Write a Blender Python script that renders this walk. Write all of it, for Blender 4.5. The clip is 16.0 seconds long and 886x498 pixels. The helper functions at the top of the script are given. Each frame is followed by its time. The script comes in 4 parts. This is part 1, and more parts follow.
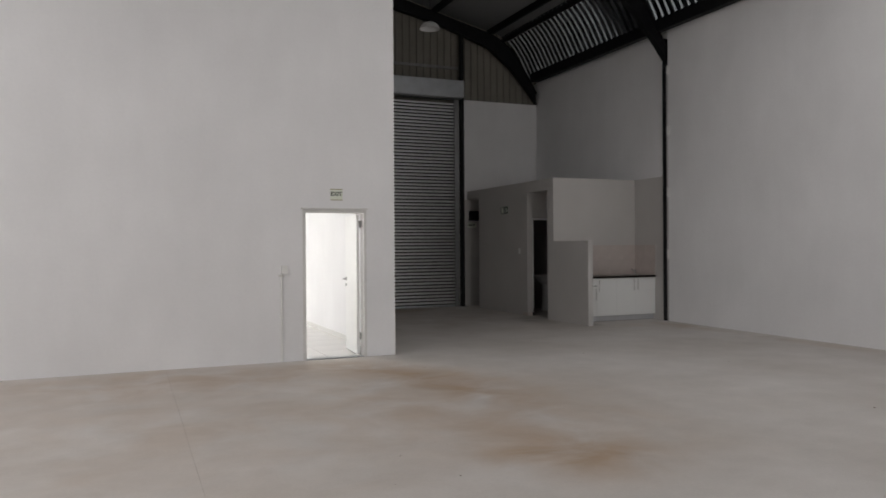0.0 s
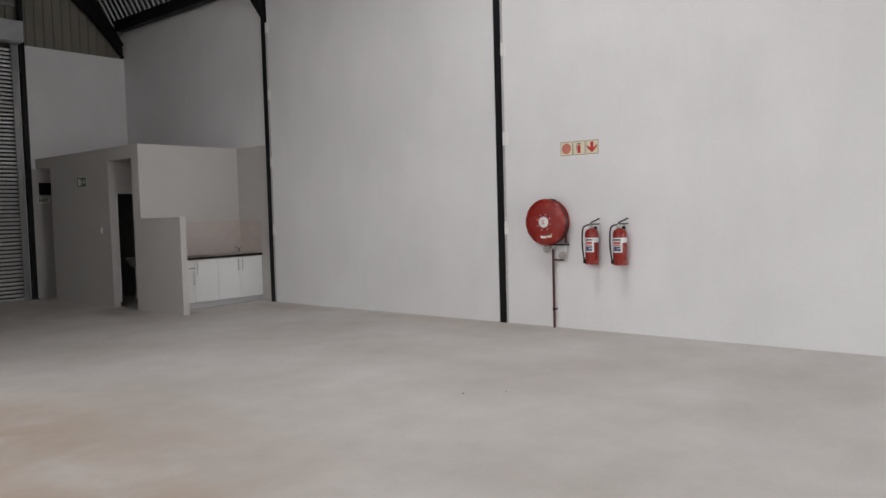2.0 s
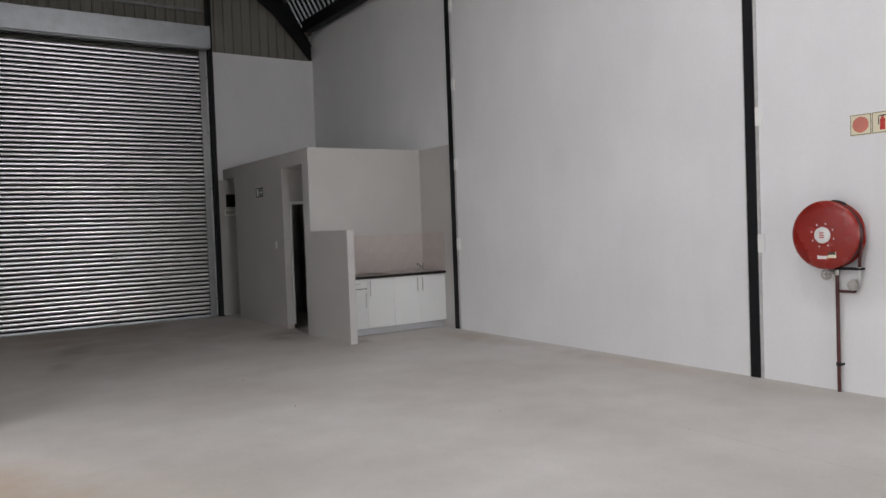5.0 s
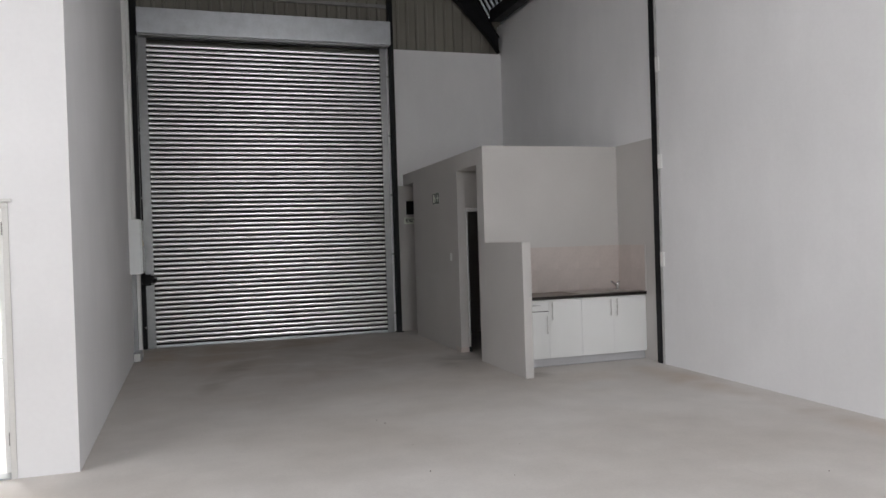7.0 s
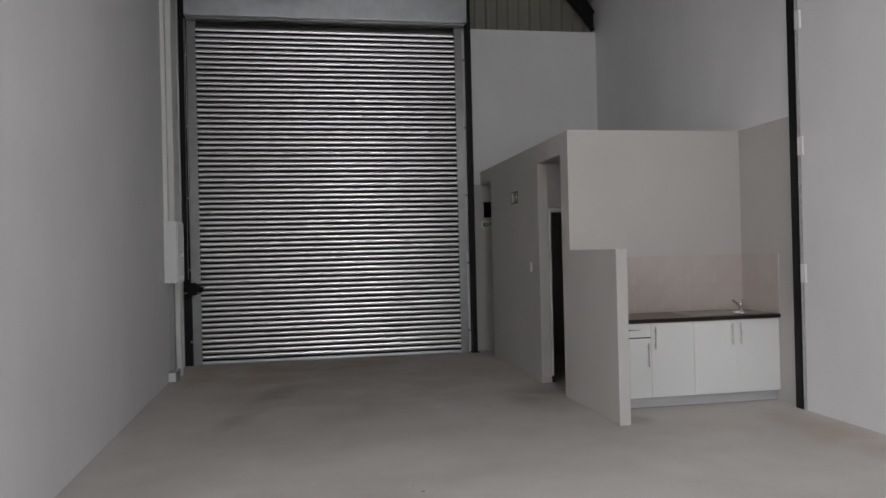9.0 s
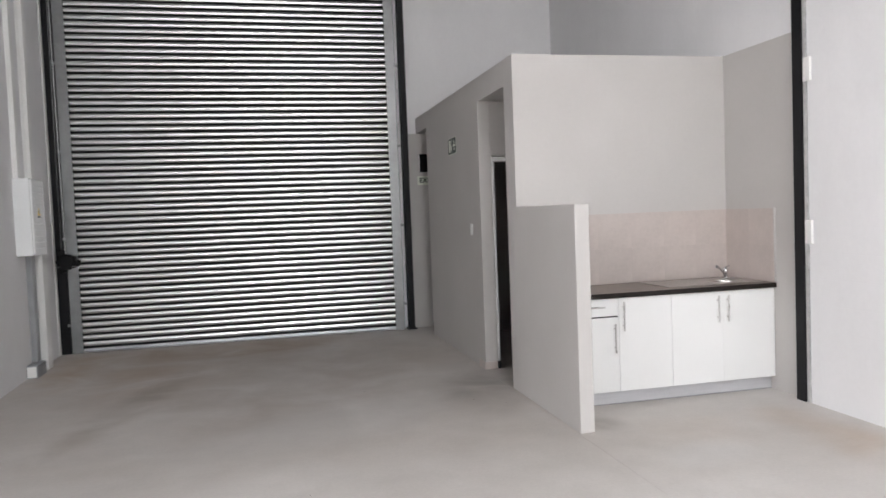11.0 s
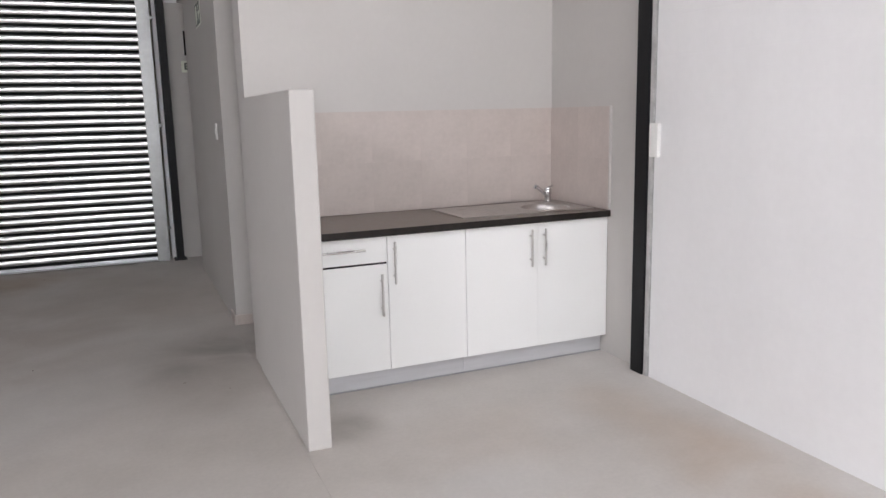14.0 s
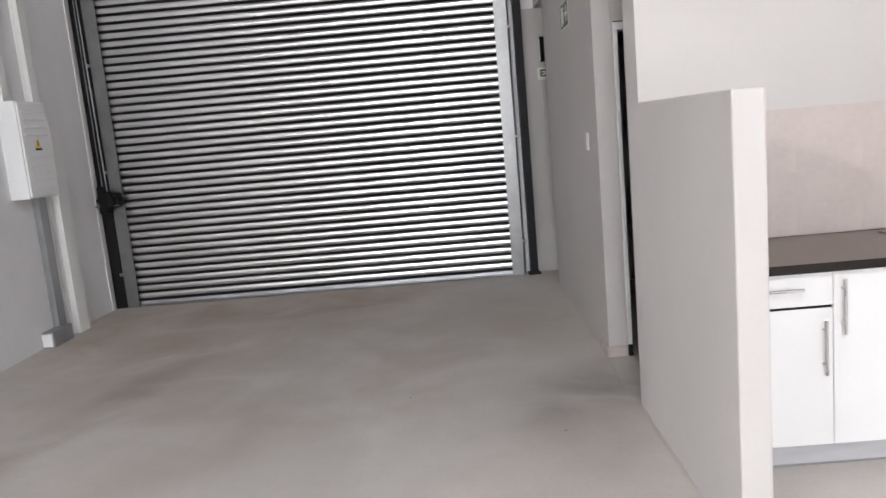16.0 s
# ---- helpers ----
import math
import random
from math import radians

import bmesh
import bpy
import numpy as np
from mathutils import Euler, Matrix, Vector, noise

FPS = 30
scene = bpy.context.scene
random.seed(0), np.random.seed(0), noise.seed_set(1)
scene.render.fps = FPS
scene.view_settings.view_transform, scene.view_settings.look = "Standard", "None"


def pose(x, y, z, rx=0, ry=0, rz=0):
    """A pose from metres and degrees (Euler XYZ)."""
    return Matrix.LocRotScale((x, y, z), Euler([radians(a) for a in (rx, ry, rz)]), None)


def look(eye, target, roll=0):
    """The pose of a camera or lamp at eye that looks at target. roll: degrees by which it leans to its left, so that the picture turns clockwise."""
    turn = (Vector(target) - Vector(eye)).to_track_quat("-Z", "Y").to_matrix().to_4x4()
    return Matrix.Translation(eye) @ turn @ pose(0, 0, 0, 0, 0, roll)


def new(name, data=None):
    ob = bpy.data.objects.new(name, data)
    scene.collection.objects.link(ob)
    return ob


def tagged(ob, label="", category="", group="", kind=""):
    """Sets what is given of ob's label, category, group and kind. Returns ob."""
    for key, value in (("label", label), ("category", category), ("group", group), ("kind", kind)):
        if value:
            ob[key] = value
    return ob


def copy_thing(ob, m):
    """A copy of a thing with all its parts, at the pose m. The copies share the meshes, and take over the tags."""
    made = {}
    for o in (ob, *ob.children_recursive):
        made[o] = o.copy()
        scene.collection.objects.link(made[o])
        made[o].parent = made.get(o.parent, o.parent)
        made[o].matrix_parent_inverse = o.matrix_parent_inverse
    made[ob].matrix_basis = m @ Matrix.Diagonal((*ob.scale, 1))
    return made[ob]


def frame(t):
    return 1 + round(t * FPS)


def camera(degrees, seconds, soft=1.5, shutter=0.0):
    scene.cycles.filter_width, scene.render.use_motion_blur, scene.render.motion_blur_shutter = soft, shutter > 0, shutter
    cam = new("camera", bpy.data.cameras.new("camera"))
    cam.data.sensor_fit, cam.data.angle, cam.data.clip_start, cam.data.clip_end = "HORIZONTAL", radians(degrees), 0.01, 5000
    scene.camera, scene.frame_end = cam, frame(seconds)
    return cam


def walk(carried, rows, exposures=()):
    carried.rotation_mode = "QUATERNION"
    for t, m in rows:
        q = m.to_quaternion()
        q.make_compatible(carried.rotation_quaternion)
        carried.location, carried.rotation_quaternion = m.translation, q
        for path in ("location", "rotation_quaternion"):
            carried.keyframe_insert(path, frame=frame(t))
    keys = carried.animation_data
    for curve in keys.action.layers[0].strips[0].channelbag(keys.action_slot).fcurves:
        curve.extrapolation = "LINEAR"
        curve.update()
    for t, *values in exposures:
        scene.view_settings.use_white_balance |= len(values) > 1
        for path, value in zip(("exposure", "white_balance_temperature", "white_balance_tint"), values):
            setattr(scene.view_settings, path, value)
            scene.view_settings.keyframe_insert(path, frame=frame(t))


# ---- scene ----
cam = camera(61.2, 16.0, shutter=0.12)
PATH = [
    (0, (-0.07, -0.368, 1.571), (0.706, 1.475, 1.561), -0.4),
    (0.5, (0.167, 0.05, 1.577), (1.262, 1.724, 1.53), -1.1),
    (1, (0.493, 0.199, 1.601), (1.726, 1.771, 1.521), -1.5),
    (1.5, (0.846, 0.383, 1.58), (2.283, 1.771, 1.49), -1.3),
    (2, (1.285, 0.477, 1.634), (2.82, 1.755, 1.531), -1.6),
    (2.5, (1.643, 0.598, 1.657), (3.073, 1.992, 1.538), -2.1),
    (3, (1.925, 0.798, 1.654), (3.274, 2.272, 1.568), -2.1),
    (3.5, (2.237, 1.028, 1.632), (3.495, 2.581, 1.56), -2.0),
    (4, (2.584, 1.307, 1.652), (3.704, 2.963, 1.582), -2.1),
    (4.2, (2.714, 1.474, 1.662), (3.83, 3.133, 1.599), -2.1),
    (6.3, (4.112, 3.027, 1.603), (5.079, 4.776, 1.518), -1.9),
    (6.5, (4.201, 3.15, 1.603), (5.013, 4.976, 1.519), -2.4),
    (7, (4.449, 3.521, 1.685), (5.053, 5.428, 1.663), -1.8),
    (7.5, (4.712, 3.924, 1.68), (5.175, 5.869, 1.736), -1.7),
    (8, (4.907, 4.343, 1.666), (5.255, 6.312, 1.71), -1.7),
    (8.5, (5.101, 4.798, 1.682), (5.466, 6.764, 1.7), -1.1),
    (8.7, (5.169, 4.958, 1.673), (5.521, 6.927, 1.687), -1.3),
    (10.8, (5.847, 6.704, 1.618), (6.22, 8.667, 1.532), -2.2),
    (11, (5.936, 6.843, 1.614), (6.393, 8.788, 1.518), -2.2),
    (11.5, (6.208, 7.105, 1.63), (6.807, 9.009, 1.5), -2.2),
    (12, (6.519, 7.425, 1.609), (7.138, 9.319, 1.433), -2.2),
    (12.5, (6.792, 7.745, 1.584), (7.514, 9.595, 1.349), -1.7),
    (13, (7.062, 8.03, 1.54), (7.801, 9.87, 1.278), -1.6),
    (13.5, (7.253, 8.284, 1.534), (7.896, 10.154, 1.235), -2.3),
    (14, (7.382, 8.535, 1.529), (8.147, 10.348, 1.172), -1.3),
    (14.5, (7.481, 8.735, 1.517), (8.194, 10.562, 1.127), -1.6),
    (15, (7.488, 8.864, 1.537), (7.992, 10.758, 1.14), -2.5),
    (15.5, (7.339, 9.076, 1.57), (7.49, 11.045, 1.253), -4.3),
    (16, (7.156, 9.29, 1.591), (7.097, 11.265, 1.28), -5.1),
]
EXPOSURES = [(0, -0.48, 6720, 10), (0.5, -0.46, 6700, 10), (1, -0.34, 6690, 10), (1.5, -0.18, 6660, 10), (2, 0.15, 6630, 10), (2.5, 0.4, 6580, 10), (3, 0.44, 6550, 10), (3.5, 0.34, 6520, 10), (4, 0.09, 6500, 10), (6.5, 0.78, 6480, 9.5), (7, 0.6, 6480, 9.5), (8, 0.4, 6480, 9.5), (8.7, 0.34, 6480, 9.5), (11, 1.58, 6490, 10.5), (11.5, 1.59, 6490, 11), (12.5, 1.49, 6480, 12), (14, 1.42, 6480, 12.5), (14.5, 1.4, 6480, 13), (15.2, 1.49, 6470, 13), (16, 1.92, 6450, 12)]
walk(cam, [(t, look(eye, target, roll)) for t, eye, target, roll in PATH], EXPOSURES)

# ---- world, sun, large lights ----
world = bpy.data.worlds.new("sky")
scene.world = world
world.use_nodes = True
sky = world.node_tree.nodes.new("ShaderNodeTexSky")
sky.sky_type = 'NISHITA'
sky.sun_disc = False
sky.sun_elevation = radians(52)
sky.sun_rotation = radians(20)
world.node_tree.links.new(sky.outputs[0], world.node_tree.nodes["Background"].inputs[0])
world.node_tree.nodes["Background"].inputs[1].default_value = 0.1

sun = new("sun", bpy.data.lights.new("sun", 'SUN'))
sun.data.energy = 3.0
sun.data.angle = radians(0.5)
sun.data.color = (1.0, 0.95, 0.88)
sun.matrix_world = look((6, 30, 32), (0, 10, 0))


RIDGE_X = 1.0


def roof_z(x):
    return 7.43 + (7.92 - (x if x >= RIDGE_X else 2 * RIDGE_X - x)) * 0.25


def window_light(name, x, y, z, wide, high, aim, watts, colour=(1, 1, 1)):
    """An area lamp that fills an opening and stands in for the sky's light."""
    lamp = new(name, bpy.data.lights.new(name, 'AREA'))
    lamp.data.shape = 'RECTANGLE'
    lamp.data.size, lamp.data.size_y = wide, high
    lamp.data.energy = watts
    lamp.data.color = colour
    lamp.matrix_world = look((x, y, z), (x + aim[0], y + aim[1], z + aim[2]))
    return lamp


window_light("doorway_daylight", 7.0, -5.9, 2.4, 6.0, 4.7, (0, 1, 0), 205, (0.985, 0.982, 0.985))
window_light("office_daylight", -1.8, 17.2, 1.75, 2.5, 1.5, (0, -1, 0), 430)
SKYLIGHTS = (-3.2, 2.2, 7.4)
for sky_y, watts in zip(SKYLIGHTS, (280, 420, 200)):
    window_light("skylight_and_fill_light", -5.65, sky_y, 7.42, 2.4, 1.1, (0.243, 0, -0.97), watts, (0.985, 0.98, 0.995))
# Fill lamp added under the near slope; no skylight is known there.
FILL_Y = 5.3
window_light("skylight_and_fill_light", 7.0, FILL_Y, roof_z(7.0) - 0.2, 3.6, 1.1, (-0.243, 0, -0.97), 145, (0.985, 0.98, 0.995))


# ---- materials ----
def mat(name, colour, rough=0.6, metal=0.0, vary=0.06, scale=3.0, grain=0.03, grain_scale=60.0, bump=0.1, bump_scale=90.0, coat=0.0, tone=None, stretch=(1, 1, 1), per_piece=0.0):
    """A surface with two scales of variation in its colour, roughness wear and fine relief."""
    m = bpy.data.materials.new(name)
    m.use_nodes = True
    n, k = m.node_tree.nodes, m.node_tree.links
    b = n["Principled BSDF"]
    b.inputs["Metallic"].default_value = metal
    b.inputs["Coat Weight"].default_value = coat
    co = n.new("ShaderNodeTexCoord")
    mp = n.new("ShaderNodeMapping")
    mp.inputs["Scale"].default_value = stretch
    k.new(co.outputs["Object"], mp.inputs[0])
    big = n.new("ShaderNodeTexNoise")
    big.inputs["Scale"].default_value = scale
    big.inputs["Detail"].default_value = 5
    fine = n.new("ShaderNodeTexNoise")
    fine.inputs["Scale"].default_value = grain_scale
    fine.inputs["Detail"].default_value = 3
    for t in (big, fine):
        k.new(mp.outputs[0], t.inputs["Vector"])
    ramp = n.new("ShaderNodeValToRGB")
    ramp.color_ramp.elements[0].position, ramp.color_ramp.elements[1].position = 0.3, 0.7
    dark = tone or tuple(c * (1 - vary * 2) for c in colour)
    ramp.color_ramp.elements[0].color = (*dark, 1)
    ramp.color_ramp.elements[1].color = (*[min(1, c * (1 + vary * 0.4)) for c in colour], 1)
    k.new(big.outputs["Fac"], ramp.inputs[0])
    mul = n.new("ShaderNodeMix")
    mul.data_type, mul.blend_type = 'RGBA', 'MULTIPLY'
    mul.inputs["Factor"].default_value = 1.0
    gr = n.new("ShaderNodeMapRange")
    gr.inputs["To Min"].default_value, gr.inputs["To Max"].default_value = 1 - grain * 2, 1 + grain * 2
    k.new(fine.outputs["Fac"], gr.inputs["Value"])
    comb = n.new("ShaderNodeCombineColor")
    for s in range(3):
        k.new(gr.outputs[0], comb.inputs[s])
    k.new(ramp.outputs[0], mul.inputs["A"])
    k.new(comb.outputs[0], mul.inputs["B"])
    last = mul.outputs["Result"]
    if per_piece:
        info = n.new("ShaderNodeObjectInfo")
        pr = n.new("ShaderNodeMapRange")
        pr.inputs["To Min"].default_value, pr.inputs["To Max"].default_value = 1 - per_piece, 1 + per_piece
        k.new(info.outputs["Random"], pr.inputs["Value"])
        pc = n.new("ShaderNodeCombineColor")
        for s in range(3):
            k.new(pr.outputs[0], pc.inputs[s])
        mu2 = n.new("ShaderNodeMix")
        mu2.data_type, mu2.blend_type = 'RGBA', 'MULTIPLY'
        mu2.inputs["Factor"].default_value = 1.0
        k.new(last, mu2.inputs["A"])
        k.new(pc.outputs[0], mu2.inputs["B"])
        last = mu2.outputs["Result"]
    k.new(last, b.inputs["Base Color"])
    rr = n.new("ShaderNodeMapRange")
    rr.inputs["To Min"].default_value, rr.inputs["To Max"].default_value = max(0.02, rough - 0.08), min(1, rough + 0.08)
    k.new(big.outputs["Fac"], rr.inputs["Value"])
    k.new(rr.outputs[0], b.inputs["Roughness"])
    if bump:
        tex = n.new("ShaderNodeTexNoise")
        tex.inputs["Scale"].default_value = bump_scale
        tex.inputs["Detail"].default_value = 4
        k.new(mp.outputs[0], tex.inputs["Vector"])
        bp = n.new("ShaderNodeBump")
        bp.inputs["Strength"].default_value = bump
        bp.inputs["Distance"].default_value = 0.01
        k.new(tex.outputs["Fac"], bp.inputs["Height"])
        k.new(bp.outputs[0], b.inputs["Normal"])
    return m


def block_wall_mat(name, colour, relief=0.12):
    """White paint over bagged brickwork: faint courses show through, with a dusty foot of splashes."""
    m = mat(name, colour, rough=0.75, vary=0.03, scale=0.8, grain=0.012, grain_scale=25, bump=0)
    n, k = m.node_tree.nodes, m.node_tree.links
    b = n["Principled BSDF"]
    geo = n.new("ShaderNodeNewGeometry")
    sep = n.new("ShaderNodeSeparateXYZ")
    k.new(geo.outputs["Position"], sep.inputs[0])
    along = n.new("ShaderNodeMath")
    along.operation = 'ADD'
    k.new(sep.outputs[0], along.inputs[0])
    k.new(sep.outputs[1], along.inputs[1])
    uv = n.new("ShaderNodeCombineXYZ")
    k.new(along.outputs[0], uv.inputs[0])
    k.new(sep.outputs[2], uv.inputs[1])
    brick = n.new("ShaderNodeTexBrick")
    brick.inputs["Scale"].default_value = 1.0
    brick.inputs["Brick Width"].default_value = 0.40
    brick.inputs["Row Height"].default_value = 0.20
    brick.inputs["Mortar Size"].default_value = 0.006
    brick.inputs["Mortar Smooth"].default_value = 0.9
    brick.inputs["Color1"].default_value = (0.9, 0.9, 0.9, 1)
    brick.inputs["Color2"].default_value = (1, 1, 1, 1)
    brick.inputs["Mortar"].default_value = (0.55, 0.55, 0.55, 1)
    k.new(uv.outputs[0], brick.inputs["Vector"])
    lump = n.new("ShaderNodeTexNoise")
    lump.inputs["Scale"].default_value = 9
    lump.inputs["Detail"].default_value = 6
    k.new(geo.outputs["Position"], lump.inputs["Vector"])
    add = n.new("ShaderNodeMath")
    add.operation = 'MULTIPLY_ADD'
    add.inputs[1].default_value = 0.8
    k.new(lump.outputs["Fac"], add.inputs[0])
    k.new(brick.outputs["Color"], add.inputs[2])
    bp = n.new("ShaderNodeBump")
    bp.inputs["Strength"].default_value = relief
    bp.inputs["Distance"].default_value = 0.006
    k.new(add.outputs[0], bp.inputs["Height"])
    # filler and roller streaks, longer upright than across
    tall = n.new("ShaderNodeMapping")
    tall.inputs["Scale"].default_value = (4.5, 4.5, 1.3)
    k.new(geo.outputs["Position"], tall.inputs[0])
    streak = n.new("ShaderNodeTexNoise")
    streak.inputs["Scale"].default_value = 1.0
    streak.inputs["Detail"].default_value = 4
    k.new(tall.outputs[0], streak.inputs["Vector"])
    band = n.new("ShaderNodeMapRange")
    band.inputs["From Min"].default_value, band.inputs["From Max"].default_value = 0.35, 0.72
    band.inputs["To Min"].default_value, band.inputs["To Max"].default_value = 0.988, 1.010
    k.new(streak.outputs["Fac"], band.inputs["Value"])
    grey = n.new("ShaderNodeCombineColor")
    for c in range(3):
        k.new(band.outputs[0], grey.inputs[c])
    tint = n.new("ShaderNodeMix")
    tint.data_type, tint.blend_type = 'RGBA', 'MULTIPLY'
    tint.inputs["Factor"].default_value = 1.0
    k.new(b.inputs["Base Color"].links[0].from_socket, tint.inputs["A"])
    k.new(grey.outputs[0], tint.inputs["B"])
    k.new(tint.outputs["Result"], b.inputs["Base Color"])
    k.new(bp.outputs[0], b.inputs["Normal"])
    return m


def concrete_floor_mat():
    """Pale power-floated concrete with drifts of brown sand, darker and paler patches, and trowel clouds."""
    m = mat("concrete_floor", (0.635, 0.606, 0.58), rough=0.62, tone=(0.525, 0.486, 0.448), scale=0.55, grain=0.035, grain_scale=45, bump=0.03, bump_scale=120)
    n, k = m.node_tree.nodes, m.node_tree.links
    b = n["Principled BSDF"]
    geo = n.new("ShaderNodeNewGeometry")
    old = b.inputs["Base Color"].links[0].from_socket
    last = old
    # drifts and tonal patches: middle x, y, half length, half width, strength
    patches = [
        (3.3, 7.6, 0.9, 2.2, 14, 0.9), (2.95, 4.6, 0.9, 1.3, 20, 1.0), (0.3, 9.0, 3.6, 1.3, 0, 0.5), (1.2, 7.0, 4.5, 4.5, 0, 0.4), (2.5, 8.9, 0.9, 0.9, 0, 0.7),
        (3.2, 6.2, 1.8, 3.6, 12, 0.4), (9.68, 11.0, 0.42, 1.3, 0, 0.55), (9.8, 8.2, 0.35, 3.0, 0, 0.35),
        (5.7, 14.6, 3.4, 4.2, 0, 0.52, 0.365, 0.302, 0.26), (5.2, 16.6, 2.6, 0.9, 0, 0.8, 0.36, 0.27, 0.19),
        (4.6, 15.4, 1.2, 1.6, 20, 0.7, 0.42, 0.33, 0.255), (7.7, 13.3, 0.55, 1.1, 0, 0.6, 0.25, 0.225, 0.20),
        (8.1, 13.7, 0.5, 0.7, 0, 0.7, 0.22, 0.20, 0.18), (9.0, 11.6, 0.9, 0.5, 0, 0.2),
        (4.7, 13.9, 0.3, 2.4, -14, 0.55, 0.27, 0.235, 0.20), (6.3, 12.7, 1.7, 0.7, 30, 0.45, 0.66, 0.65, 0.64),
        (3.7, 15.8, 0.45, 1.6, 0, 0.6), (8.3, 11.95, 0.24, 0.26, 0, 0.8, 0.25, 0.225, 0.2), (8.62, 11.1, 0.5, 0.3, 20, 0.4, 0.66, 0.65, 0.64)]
    for cx, cy, rx, ry, turn, force, *patch_colour in patches:
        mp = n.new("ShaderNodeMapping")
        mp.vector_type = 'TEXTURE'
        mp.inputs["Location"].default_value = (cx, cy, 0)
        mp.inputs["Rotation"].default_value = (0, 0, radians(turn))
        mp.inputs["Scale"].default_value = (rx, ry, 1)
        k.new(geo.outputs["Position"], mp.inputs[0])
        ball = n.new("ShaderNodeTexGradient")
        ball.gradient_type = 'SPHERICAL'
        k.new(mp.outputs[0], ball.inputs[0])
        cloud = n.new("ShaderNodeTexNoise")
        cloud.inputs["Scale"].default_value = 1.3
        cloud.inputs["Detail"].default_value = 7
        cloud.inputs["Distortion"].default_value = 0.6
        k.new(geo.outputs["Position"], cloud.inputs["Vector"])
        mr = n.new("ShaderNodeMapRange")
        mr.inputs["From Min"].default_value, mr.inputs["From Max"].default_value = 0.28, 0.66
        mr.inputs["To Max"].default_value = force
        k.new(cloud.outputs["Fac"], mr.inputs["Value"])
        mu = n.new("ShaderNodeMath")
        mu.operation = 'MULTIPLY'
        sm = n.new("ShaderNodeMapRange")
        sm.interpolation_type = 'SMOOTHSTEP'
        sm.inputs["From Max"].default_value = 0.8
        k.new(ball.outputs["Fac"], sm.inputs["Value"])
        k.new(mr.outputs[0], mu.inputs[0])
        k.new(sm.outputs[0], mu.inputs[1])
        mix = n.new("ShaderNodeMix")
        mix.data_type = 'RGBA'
        mix.inputs["B"].default_value = (*(patch_colour or (0.42, 0.30, 0.20)), 1)
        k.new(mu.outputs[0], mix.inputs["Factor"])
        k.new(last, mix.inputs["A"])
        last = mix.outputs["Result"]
    mott = n.new("ShaderNodeTexNoise")
    mott.inputs["Scale"].default_value = 2.6
    mott.inputs["Detail"].default_value = 9
    mott.inputs["Roughness"].default_value = 0.65
    k.new(geo.outputs["Position"], mott.inputs["Vector"])
    mr = n.new("ShaderNodeMapRange")
    mr.inputs["From Min"].default_value, mr.inputs["From Max"].default_value = 0.3, 0.7
    mr.inputs["To Min"].default_value, mr.inputs["To Max"].default_value = 0.93, 1.04
    k.new(mott.outputs["Fac"], mr.inputs["Value"])
    cc = n.new("ShaderNodeCombineColor")
    for c in range(3):
        k.new(mr.outputs[0], cc.inputs[c])
    mul = n.new("ShaderNodeMix")
    mul.data_type, mul.blend_type = 'RGBA', 'MULTIPLY'
    mul.inputs["Factor"].default_value = 1.0
    k.new(last, mul.inputs["A"])
    k.new(cc.outputs[0], mul.inputs["B"])
    k.new(mul.outputs["Result"], b.inputs["Base Color"])
    return m


WHITE_WALL = block_wall_mat("painted_blockwork", (0.835, 0.83, 0.838))
PLASTER = mat("beige_plaster", (0.555, 0.535, 0.517), rough=0.7, vary=0.03, scale=1.2, grain=0.012, grain_scale=30, bump=0.08, bump_scale=14)
OFFICE_WHITE = mat("office_white_paint", (0.86, 0.86, 0.85), rough=0.6, vary=0.015, scale=1.0, bump=0.03, bump_scale=20)
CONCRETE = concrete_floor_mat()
JOINT = mat("joint_dirt", (0.22, 0.195, 0.17), rough=0.9, vary=0.2)
BLACK_STEEL = mat("black_painted_steel", (0.009, 0.009, 0.0105), rough=0.5, vary=0.2, scale=4, grain=0.1, bump=0.05)
GALV = mat("galvanised_steel", (0.31, 0.313, 0.316), rough=0.38, metal=1.0, vary=0.07, scale=7, grain=0.05, grain_scale=30, bump=0.02, bump_scale=40)
SHUTTER = mat("galvanised_slat", (0.84, 0.845, 0.85), rough=0.3, metal=1.0, vary=0.02, scale=0.1, grain=0.004, grain_scale=30, bump=0, per_piece=0.05)
# Near-black slat metal: the shade inside the grooves is put into this colour.
CURL_SHADE = mat("shaded_groove_steel", (0.07, 0.07, 0.072), rough=0.45, metal=0.6, vary=0.04, scale=0.1, grain=0.01, bump=0, per_piece=0.1)
BOX_GALV = mat("spangled_galvanised_sheet", (0.60, 0.62, 0.65), rough=0.38, metal=0.85, vary=0.06, scale=5, grain=0.04, grain_scale=25, bump=0.02)
ROOF_FOIL = mat("grey_insulation_sheet", (0.24, 0.245, 0.25), rough=0.55, metal=0.2, vary=0.06, scale=1.2, bump=0.08, bump_scale=6)
ROOF_METAL = mat("bare_zinc_roof_sheet", (0.13, 0.14, 0.148), rough=0.2, metal=1.0, vary=0.08, scale=4, bump=0.03)
CLADDING = mat("brown_side_cladding", (0.25, 0.235, 0.20), rough=0.55, vary=0.06, scale=2, bump=0.03)
GREY_STEEL = mat("grey_purlin_steel", (0.34, 0.33, 0.32), rough=0.5, metal=0.6, vary=0.12, scale=4)
MELAMINE = mat("white_melamine", (0.84, 0.84, 0.83), rough=0.38, vary=0.012, scale=2, grain=0.006, bump=0.01)
GREY_PLINTH = mat("brushed_grey_plinth", (0.60, 0.60, 0.62), rough=0.4, metal=0.3, vary=0.05, scale=3, stretch=(1, 1, 12))
